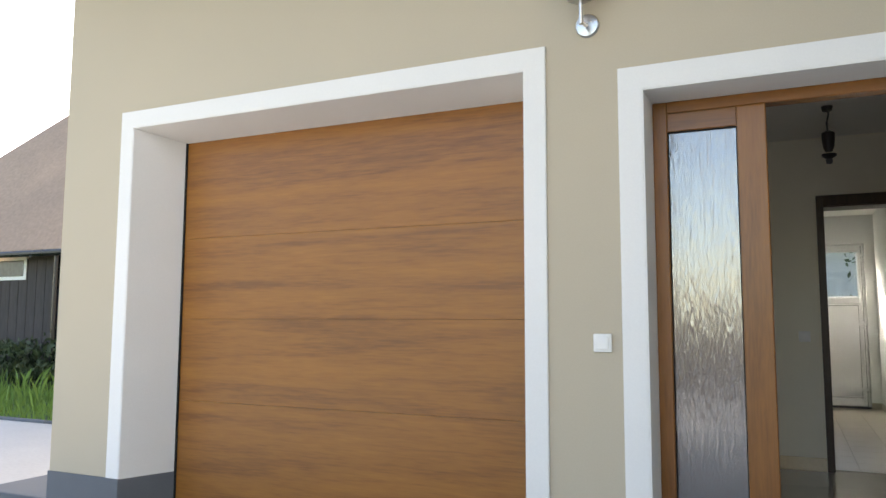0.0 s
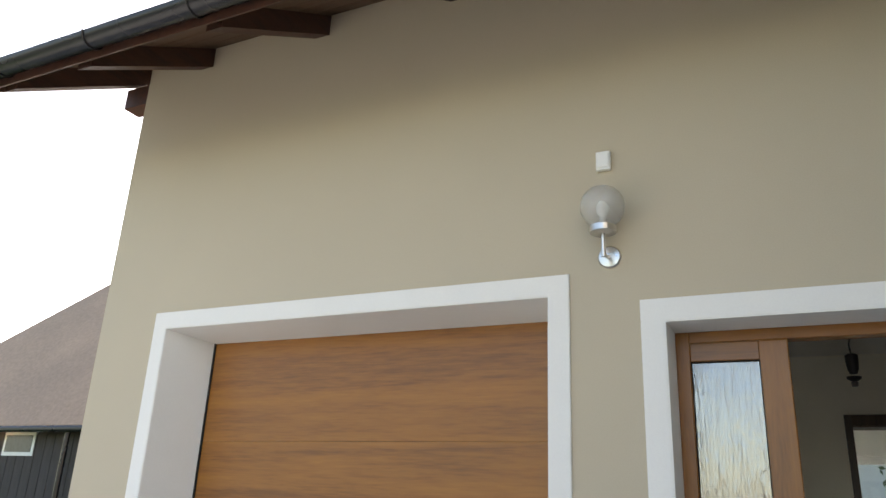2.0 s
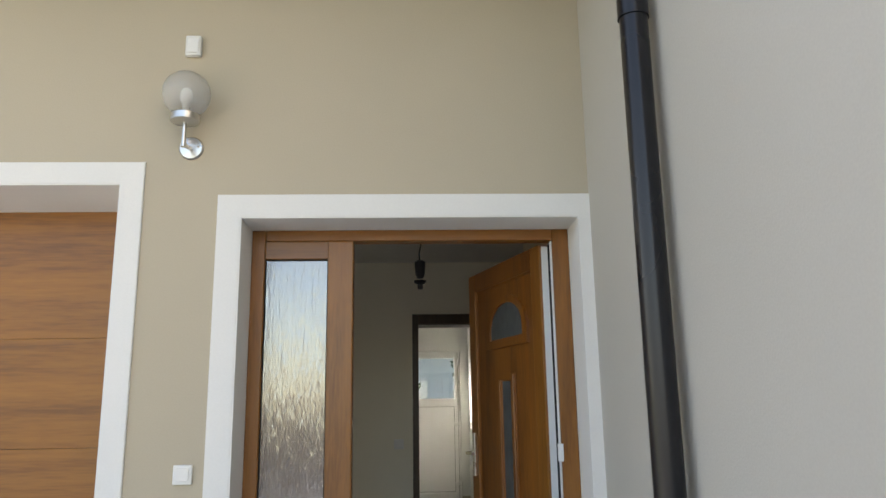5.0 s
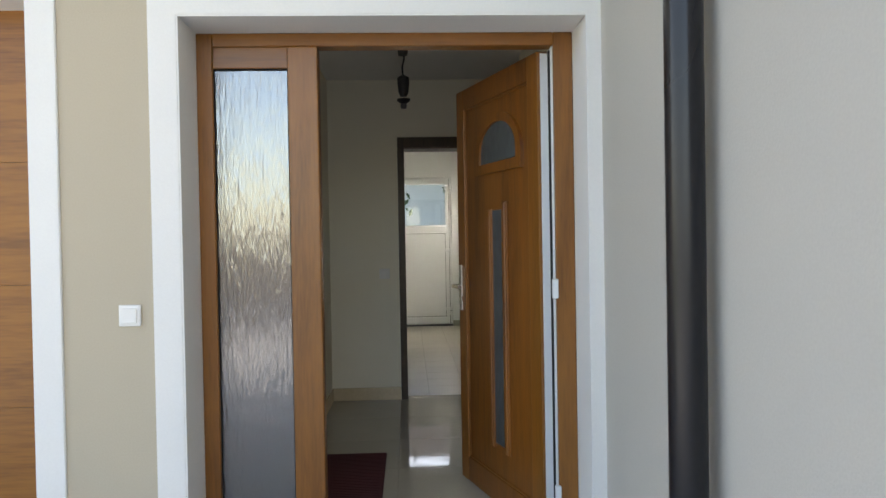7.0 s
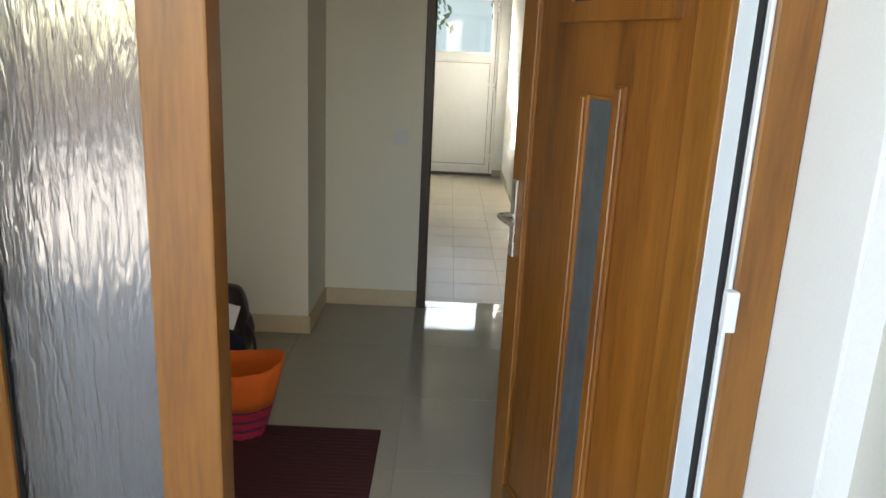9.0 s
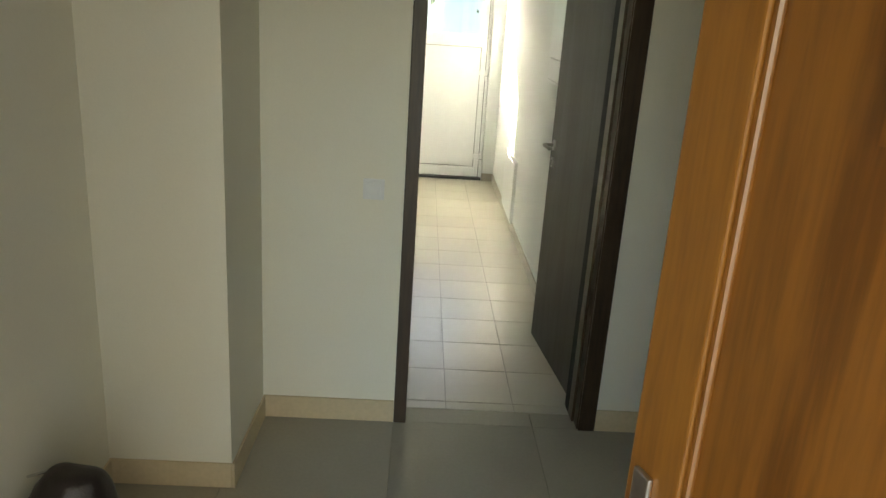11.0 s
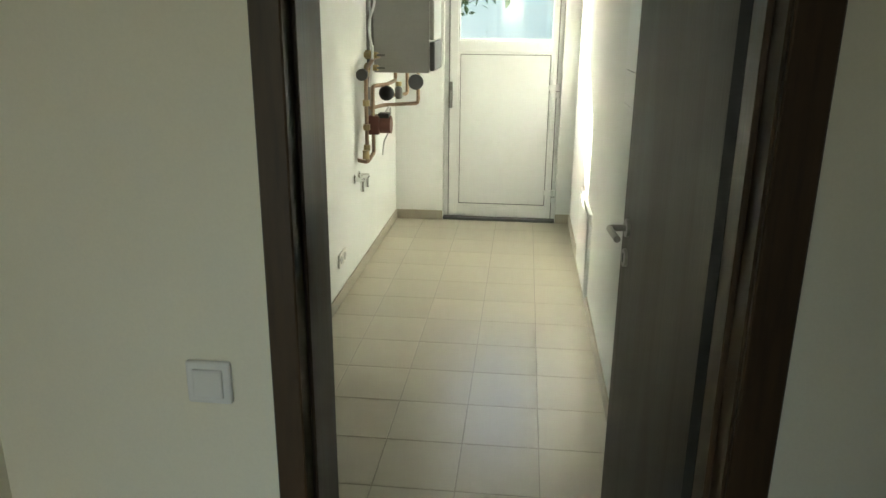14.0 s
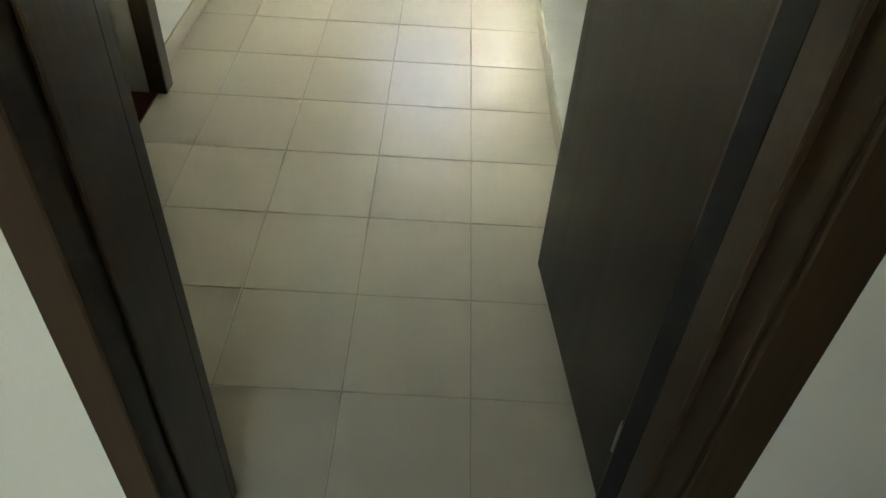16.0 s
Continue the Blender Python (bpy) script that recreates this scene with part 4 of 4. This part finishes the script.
for z in (0.22, 1.08, 2.0):
    part("hinge", rod(bmesh.new(), (1.452, y0 - 0.016, z - 0.055), (1.452, y0 - 0.016, z + 0.055), 0.015), M_PVC, gdn, "white door hinge", smooth=True)
    part("hinge_leaf", B(1.375, 1.450, y0 - 0.014, y0, z + 0.005, z + 0.048, bevel=0.004), M_PVC, gdn)
    part("hinge_gap", B(1.438, 1.466, y0 - 0.0325, y0 - 0.001, z - 0.003, z + 0.001), M_GASKET_GAP, gdn)
part("threshold", B(DX0 + 0.002, DX1 - 0.002, BY1 + 0.002, Y1, -0.004, 0.022, bevel=0.003), M_DARKGREY, gdn, "dark metal threshold")

# boiler and its pipes
bo = thing("gas_boiler", (BX0, 7.311, 1.28), "grey wall-hung gas boiler over copper pipes", "boiler")
part("bracket", B(BX0 + 0.001, 0.170, 7.15, 7.47, 1.45, 1.85), M_DULLSTEEL, bo, "grey wall bracket")
part("body", B(0.168, 0.545, 7.095, 7.527, 1.275, 1.98, bevel=0.008, segments=2), M_BOILER, bo)
part("front_cover", B(0.548, 0.582, 7.090, 7.532, 1.290, 1.480, bevel=0.006), M_DARKGREY, bo, "dark grey control cover")
part("front_panel", B(0.546, 0.576, 7.100, 7.522, 1.49, 1.97, bevel=0.01, segments=2), M_BOILER, bo)
part("flue", rod(bmesh.new(), (0.33, 7.311, 1.98), (0.33, 7.311, CEIL), 0.05, sides=24), M_PVC, bo, "white flue pipe", smooth=True)


def pipework(name, runs, radius, mat, label, base):
    p = thing(name, base, label, "pipes")
    for r in runs:
        part("pipe", tube(bmesh.new(), bend(r, 0.025), radius, 10), mat, p, smooth=True)
    return p


pw1 = pipework("heating_pipes", [
    [(0.205, 6.643, 0.76), (0.205, 6.643, 1.32), (0.205, 6.899, 1.38), (0.205, 7.085, 1.38)],
    [(0.235, 6.702, 0.80), (0.235, 6.702, 1.22), (0.300, 6.849, 1.22), (0.300, 7.174, 1.22), (0.300, 7.174, 1.275)],
    [(0.380, 7.193, 1.275), (0.380, 7.193, 1.13), (0.250, 6.947, 1.13)],
    [(0.450, 7.232, 1.275), (0.450, 7.232, 1.06), (0.240, 7.095, 1.06), (0.180, 6.899, 1.06)],
    [(0.133, 6.643, 0.76), (0.205, 6.643, 0.745), (0.235, 6.702, 0.80)]], 0.0125, M_COPPER, "copper heating pipes with valves below the boiler", (0.20, 6.800, 0.76))
for z in (0.84, 0.97, 1.12, 1.30):
    part("pipe_nut", rod(bmesh.new(), (0.205, 6.643, z - 0.018), (0.205, 6.643, z + 0.018), 0.023, sides=6), M_BRASS, pw1)
part("valve_body", rod(bmesh.new(), (0.205, 6.604, 0.775), (0.205, 6.604, 0.83), 0.022), M_BRASS, pw1, smooth=True)
part("wheel_handle", rod(bmesh.new(), (0.205, 6.565, 1.30), (0.205, 6.525, 1.30), 0.036, sides=12), M_DARKGREY, pw1)
part("valve_stem", rod(bmesh.new(), (0.205, 6.643, 1.30), (0.205, 6.555, 1.30), 0.012), M_BRASS, pw1)
part("valve_knob", ball(bmesh.new(), (0.300, 6.830, 1.165), (0.050, 0.050, 0.048)), M_BLACK, pw1, "black pump motor head", smooth=True)
part("pressure_gauge", rod(bmesh.new(), (0.450, 7.105, 1.215), (0.450, 7.144, 1.215), 0.052, sides=24), M_DARKGREY, pw1, "dark round pressure gauge", smooth=True)
pump = thing("circulation_pump", (0.25, 6.820, 0.98), "dark red circulation pump on the heating pipe", "pump")
part("motor", rod(bmesh.new(), (0.235, 6.741, 0.975), (0.345, 6.741, 0.975), 0.055, sides=20), M_REDPUMP, pump, smooth=True)
part("casing", B(0.195, 0.275, 6.682, 6.800, 0.915, 1.035, bevel=0.012, segments=2), M_REDPUMP, pump)
part("terminal_box", B(0.265, 0.335, 6.702, 6.780, 1.02, 1.05, bevel=0.004), M_BLACK, pump)
riser = thing("water_pipes", (0.17, 6.95, 1.38), "thin grey water pipes with brass valves beside the boiler", "pipes")
part("pipe", tube(bmesh.new(), bend([(0.165, 6.93, 0.95), (0.165, 6.93, 1.62), (0.165, 6.95, 2.05), (0.165, 7.02, 2.30)], 0.03), 0.011, 10), M_DULLSTEEL, riser, smooth=True)
part("cable", tube(bmesh.new(), bend([(0.185, 6.86, 1.20), (0.215, 6.84, 1.42), (0.175, 6.88, 1.58), (0.225, 6.90, 1.74), (0.185, 6.93, 1.96)], 0.05), 0.008, 8), M_PVC, riser, "loose white cable", smooth=True)
part("cable", tube(bmesh.new(), bend([(0.290, 6.76, 1.03), (0.330, 6.80, 1.10), (0.315, 6.90, 0.93), (0.260, 6.93, 0.84), (0.245, 6.96, 0.74)], 0.04), 0.006, 8), M_PVC, riser, "white pump cable", smooth=True)
for z in (1.32, 1.40, 1.78):
    part("valve", rod(bmesh.new(), (0.140, 6.915, z), (0.235, 6.885, z), 0.019, sides=10), M_BRASS, riser, "small brass valve", smooth=True)
    part("valve_nut", rod(bmesh.new(), (0.165, 6.93, z - 0.028), (0.165, 6.93, z + 0.028), 0.021, sides=6), M_BRASS, riser)
    part("tap_lever", B(0.225, 0.285, 6.872, 6.886, z - 0.007, z + 0.007, bevel=0.002), M_DULLSTEEL, riser)
filt = thing("water_filter", (0.34, 7.05, 1.10), "small grey filter between the heating pipes", "filter")
part("bowl", lathe(bmesh.new(), [(0.0, 0.0), (0.018, 0.004), (0.026, 0.02), (0.026, 0.07), (0.018, 0.085), (0.0, 0.09)], (0.345, 7.04, 1.105)), M_DULLSTEEL, filt, smooth=True)
part("cap", rod(bmesh.new(), (0.345, 7.04, 1.193), (0.345, 7.04, 1.222), 0.02, sides=8), M_BRASS, filt, "brass cap")

tap = thing("wall_taps", (BX0, 6.574, 0.64), "pair of chrome wall taps for an appliance", "tap")
for y in (6.505, 6.643):
    part("valve", rod(bmesh.new(), (BX0, y, 0.66), (BX0 + 0.07, y, 0.66), 0.014), M_CHROME, tap, smooth=True)
    part("spout", rod(bmesh.new(), (BX0 + 0.055, y, 0.66), (BX0 + 0.055, y, 0.585), 0.012), M_CHROME, tap, smooth=True)
    part("rose", rod(bmesh.new(), (BX0, y, 0.66), (BX0 + 0.008, y, 0.66), 0.03), M_CHROME, tap, smooth=True)
part("tap_handle", B(BX0 + 0.05, BX0 + 0.10, 6.476, 6.535, 0.672, 0.685, bevel=0.004), M_CHROME, tap)
for y in (6.083, 6.171):
    so = thing("wall_socket", (BX0, y, 0.267), "grey wall socket low on the cream wall", "socket", group="wall sockets")
    part("plate", B(BX0 + 0.001, BX0 + 0.012, y - 0.041, y + 0.041, 0.226, 0.308, bevel=0.004), M_SWITCH, so)
    part("insert", rod(bmesh.new(), (BX0 + 0.011, y, 0.267), (BX0 + 0.0145, y, 0.267), 0.024, sides=24), M_BOILER, so)

pan = thing("access_panel", (BX1, 6.525, 0.06), "white metal access panel low on the wall", "panel")
part("frame", B(BX1 - 0.020, BX1 - 0.0005, 6.162, 6.878, 0.065, 0.575, bevel=0.003), M_PVC, pan)
# dark sheet, its colour gives the shade in the gap round the door
part("gap", B(BX1 - 0.0208, BX1 - 0.019, 6.183, 6.857, 0.087, 0.553), M_GASKET_GAP, pan, "dark sheet painting the shaded gap round the panel door")
part("door", B(BX1 - 0.026, BX1 - 0.0205, 6.186, 6.854, 0.09, 0.55, bevel=0.002), M_PVC, pan)
eb = thing("fuse_box", (BX1, 4.757, 1.31), "white wall fuse box with a glossy door", "fuse box")
part("frame", B(BX1 - 0.030, BX1 - 0.0005, 4.502, 4.963, 1.315, 1.95, bevel=0.004), M_PVC, eb)
# same dark sheet here, shade of the door gap put into colour
part("gap", B(BX1 - 0.0308, BX1 - 0.029, 4.523, 4.942, 1.332, 1.928), M_GASKET_GAP, eb, "dark sheet painting the shaded gap round the box door")
part("door", B(BX1 - 0.038, BX1 - 0.0305, 4.526, 4.939, 1.46, 1.925, bevel=0.003), M_PVC, eb)
part("lower_cover", B(BX1 - 0.035, BX1 - 0.0305, 4.526, 4.939, 1.335, 1.456, bevel=0.003), M_PVC, eb)

# ---- outside: ground, garden, neighbours ----
solid("ground", B(-220, 220, -220, 220, GROUND - 0.5, GROUND - 0.012), M_LAWN, "grassy ground reaching the horizon", "ground", "structure")
solid("driveway", B(-8.3, X_R, -7.4, 0.0, GROUND - 0.10, GROUND), M_CONCRETE, "pale concrete driveway", "driveway", "structure")
solid("driveway_side", B(-8.3, fx0 - 0.006, 0.0, 2.9, GROUND - 0.10, GROUND), M_CONCRETE, "pale sunlit concrete beside the garage", "driveway", "structure")
# unseen strip, added to keep the lawn's green out of the sidelight's reflection
solid("road", B(-60, 60, -13.6, -7.41, GROUND - 0.10, GROUND - 0.006), M_ASPHALT, "unseen grey asphalt strip added past the drive for reflections", "road", "structure")
kb = bmesh.new()
for i in range(9):
    box(kb, -12.5 + i * 1.0, -11.51 + i * 1.0, 2.9, 2.98, GROUND - 0.1, GROUND + 0.03, bevel=0.008)
solid("kerb", kb, M_PLINTH, "concrete lawn edging", "kerb", "structure")
solid("lawn_bed", B(-14.0, fx0 - 0.3, 2.985, 5.6, GROUND - 0.1, GROUND - 0.004), M_LAWN, "strip of lawn", "lawn", "structure")
solid("garage_step", B(-4.35, fx0 - 0.008, 0.02, 0.9, GROUND, GROUND + 0.11, bevel=0.006), M_PLINTH, "low dark grey step beside the garage", "step", "structure")

rnd = random.Random(4)
verts, faces = [], []
for i in range(9000):
    x, y = rnd.uniform(-13.5, -4.0), rnd.uniform(3.0, 5.6)
    h = rnd.uniform(0.05, 0.14) if rnd.random() < 0.93 else rnd.uniform(0.2, 0.5)
    a, w, lean = rnd.uniform(0, 6.28), rnd.uniform(0.006, 0.014), rnd.uniform(0.1, 0.6) * h
    dx, dy = math.cos(a), math.sin(a)
    k = len(verts)
    verts += [(x - dy * w, y + dx * w, GROUND - 0.01), (x + dy * w, y - dx * w, GROUND - 0.01), (x + dx * lean * 0.5, y + dy * lean * 0.5, GROUND + h * 0.7), (x + dx * lean, y + dy * lean, GROUND + h)]
    faces += [(k, k + 1, k + 2), (k, k + 2, k + 3)]
me = bpy.data.meshes.new("grass")
me.from_pydata(verts, [], faces)
me.materials.append(M_GRASS)
tagged(new("grass", me), "bright sunlit lawn grass", "grass", "", "stuff")


def leaves(count, centre, radii, size, seed, hollow=0.4):
    """Many small leaf blades in uneven clumps."""
    r = random.Random(seed)
    vs, fs = [], []
    clumps = []
    while len(clumps) < 40:
        p = Vector((r.uniform(-1, 1), r.uniform(-1, 1), r.uniform(-1, 1)))
        if hollow < p.length < 1:
            clumps.append((p, r.uniform(0.15, 0.32)))
    for i in range(count):
        c, s = r.choice(clumps)
        q = c + Vector((r.gauss(0, 1), r.gauss(0, 1), r.gauss(0, 1))) * s * 0.6
        p = Vector(centre) + Vector((q.x * radii[0], q.y * radii[1], q.z * radii[2]))
        e = Euler((r.uniform(0, 6.28), r.uniform(0, 6.28), r.uniform(0, 6.28))).to_matrix()
        w = size * r.uniform(0.6, 1.3)
        k = len(vs)
        vs += [p + e @ Vector(o) for o in ((-w, 0, 0), (0, -0.45 * w, 0.1 * w), (w, 0, 0), (0, 0.45 * w, 0.1 * w))]
        fs += [(k, k + 1, k + 2), (k, k + 2, k + 3)]
    m = bpy.data.meshes.new("crown")
    m.from_pydata([tuple(v) for v in vs], [], fs)
    m.materials.append(M_LEAF)
    return m


def tree(x, y, height, spread, seed, label, count=2600, base=GROUND):
    t = thing("tree", (x, y, base), label, "tree")
    r = random.Random(seed)
    tr = tube(bmesh.new(), [(0, 0, -0.05), (0.04, 0.02, height * 0.25), (-0.03, 0.05, height * 0.5), (0.02, 0, height * 0.8)], 0.09, 10)
    for v in tr.verts:
        k = 1.15 - 0.8 * max(0, v.co.z) / (height * 0.8)
        v.co.x, v.co.y = v.co.x * k, v.co.y * k
    part("trunk", tr, M_BARK, t, smooth=True, local=True)
    for i in range(9):
        a, z = i * 2.4, height * (0.35 + 0.05 * i)
        end = Vector((math.cos(a) * spread * 0.75, math.sin(a) * spread * 0.75, z + height * 0.16))
        part("limb", rod(bmesh.new(), (0, 0, z), end, 0.035, 0.012, 8), M_BARK, t, local=True)
    c = new("crown", leaves(count, (0, 0, height * 0.68), (spread, spread, height * 0.36), 0.085, seed))
    c.parent = t
    return t


tree(-0.80, 13.6, 4.4, 1.5, 3, "small leafy garden tree beyond the garden door", 2400)
tree(3.5, 15.5, 5.0, 1.8, 8, "leafy tree behind the house", 2600)


def house(name, x0, x1, y0, y1, zw, zr, label, wallmat, roofmat, windows=(), hip=0.0):
    """A far building: walls, pitched roof with its ridge along x, gutter and windows."""
    h = thing(name, ((x0 + x1) / 2, (y0 + y1) / 2, GROUND), label, "building", "structure")
    part("wall", B(x0, x1, y0, y1, GROUND - 0.2, zw), wallmat, h)
    bm = bmesh.new()
    ym, o = (y0 + y1) / 2, 0.35
    sec = [(y0 - o, zw - 0.1), (ym, zr), (y1 + o, zw - 0.1), (y1 + o, zw + 0.02), (ym, zr + 0.14), (y0 - o, zw + 0.02)]
    a = [bm.verts.new((x0 - o + (hip if y == ym else 0), y, z)) for y, z in sec]
    b = [bm.verts.new((x1 + o, y, z)) for y, z in sec]
    for i in range(6):
        bm.faces.new((a[i], a[i - 1], b[i - 1], b[i]))
    for q in (a, b):
        bm.faces.new((q[0], q[1], q[4], q[5])), bm.faces.new((q[1], q[2], q[3], q[4]))
    part("roof", bm, roofmat, h)
    gb = bmesh.new()
    for x in ((x1 - 0.02,) if hip else (x0, x1 - 0.02)):
        v = [gb.verts.new((x + d, y, z)) for d in (0, 0.02) for y, z in ((y0, zw - 0.02), (y1, zw - 0.02), (ym, zr - 0.02))]
        gb.faces.new(v[:3]), gb.faces.new(v[3:])
    part("gable", gb, wallmat, h)
    part("gutter", rod(bmesh.new(), (x0 - o, y0 - o - 0.05, zw - 0.06), (x1 + o, y0 - o - 0.05, zw - 0.06), 0.06, sides=10), M_GUTTER, h)
    for wx, wz, ww, wh in windows:
        w = part("window", B(wx, wx + ww, y0 - 0.04, y0 - 0.002, wz, wz + wh), M_PVC, h, "white framed window")
        part("pane", B(wx + 0.07, wx + ww - 0.07, y0 - 0.045, y0 - 0.041, wz + 0.07, wz + wh - 0.07), M_SMOKE, w)
    return h


shed = house("shed", -18.5, -9.3, 6.4, 12.0, 2.42, 6.6, "old outbuilding with weathered brown roof and dark boards", M_SHEDWALL, M_SHEDROOF, ((-13.7, 1.9, 0.9, 0.45),), 5.0)
for i in range(36):
    part("board", B(-18.5 + 0.25 * i, -18.265 + 0.25 * i, 6.372, 6.398, GROUND - 0.1, 2.30), M_SHEDWALL, shed)
part("downpipe", rod(bmesh.new(), (-11.6, 6.1, GROUND), (-11.6, 6.1, 2.35), 0.05, sides=10), M_GUTTER, shed)
hedge = new("hedge", leaves(5200, (-11.0, 5.9, 0.25), (4.2, 0.35, 0.55), 0.07, 21, 0.0))
tagged(hedge, "dark green weeds and shrubs along the boards", "hedge", "", "stuff")
house("neighbour_house", -7.0, 9.0, 20.0, 28.0, 3.4, 6.5, "light grey rendered neighbouring house", M_NEIGHBOUR, M_SHEDROOF, ((-5.6, 1.2, 1.2, 1.3), (4.8, 1.2, 1.2, 1.3), (7.0, 1.2, 1.2, 1.3)))
# unseen, added so that the sidelight glass reflects something dark below the sky
solid("reflected_wall", B(-30, 30, -14.0, -13.7, GROUND - 0.1, 1.3), M_SHEDWALL, "unseen dark wall added across the drive for the sidelight reflection", "wall", "structure")

# ---- floor tiles ----
def tiles(parent, x_at, y_at, x0, x1, y0, y1, w, d, gap, mat, z1):
    """Separate floor tiles on shared meshes; those cut by a wall get their own size."""
    shapes = {}
    nx0, nx1 = math.floor((x0 - x_at) / w), math.ceil((x1 - x_at) / w)
    ny0, ny1 = math.floor((y0 - y_at) / d), math.ceil((y1 - y_at) / d)
    for i in range(nx0, nx1):
        for j in range(ny0, ny1):
            a, b = max(x_at + i * w, x0) + gap / 2, min(x_at + (i + 1) * w, x1) - gap / 2
            c, e = max(y_at + j * d, y0) + gap / 2, min(y_at + (j + 1) * d, y1) - gap / 2
            if b - a < 0.01 or e - c < 0.01:
                continue
            key = (round(b - a, 3), round(e - c, 3))
            if key not in shapes:
                shapes[key] = mesh_of("tile", B(0, key[0], 0, key[1], -0.006, 0.0, bevel=0.0012), mat)
            t = new("tile", shapes[key])
            t.parent = parent
            t.location = (a, c, z1)


tiles(bpy.data.objects["floor_hall"], 0.763, Y_H, HX0, 3.5, 0.336, Y_H + 0.12, 0.60, 0.60, 0.0008, M_HALL_TILE, 0.0)
tiles(bpy.data.objects["floor_boiler"], 0.992, 4.948, BX0, BX1, Y_H + 0.12, BY1 + 0.06, 0.306, 0.3187, 0.0026, M_TILE, 0.0)
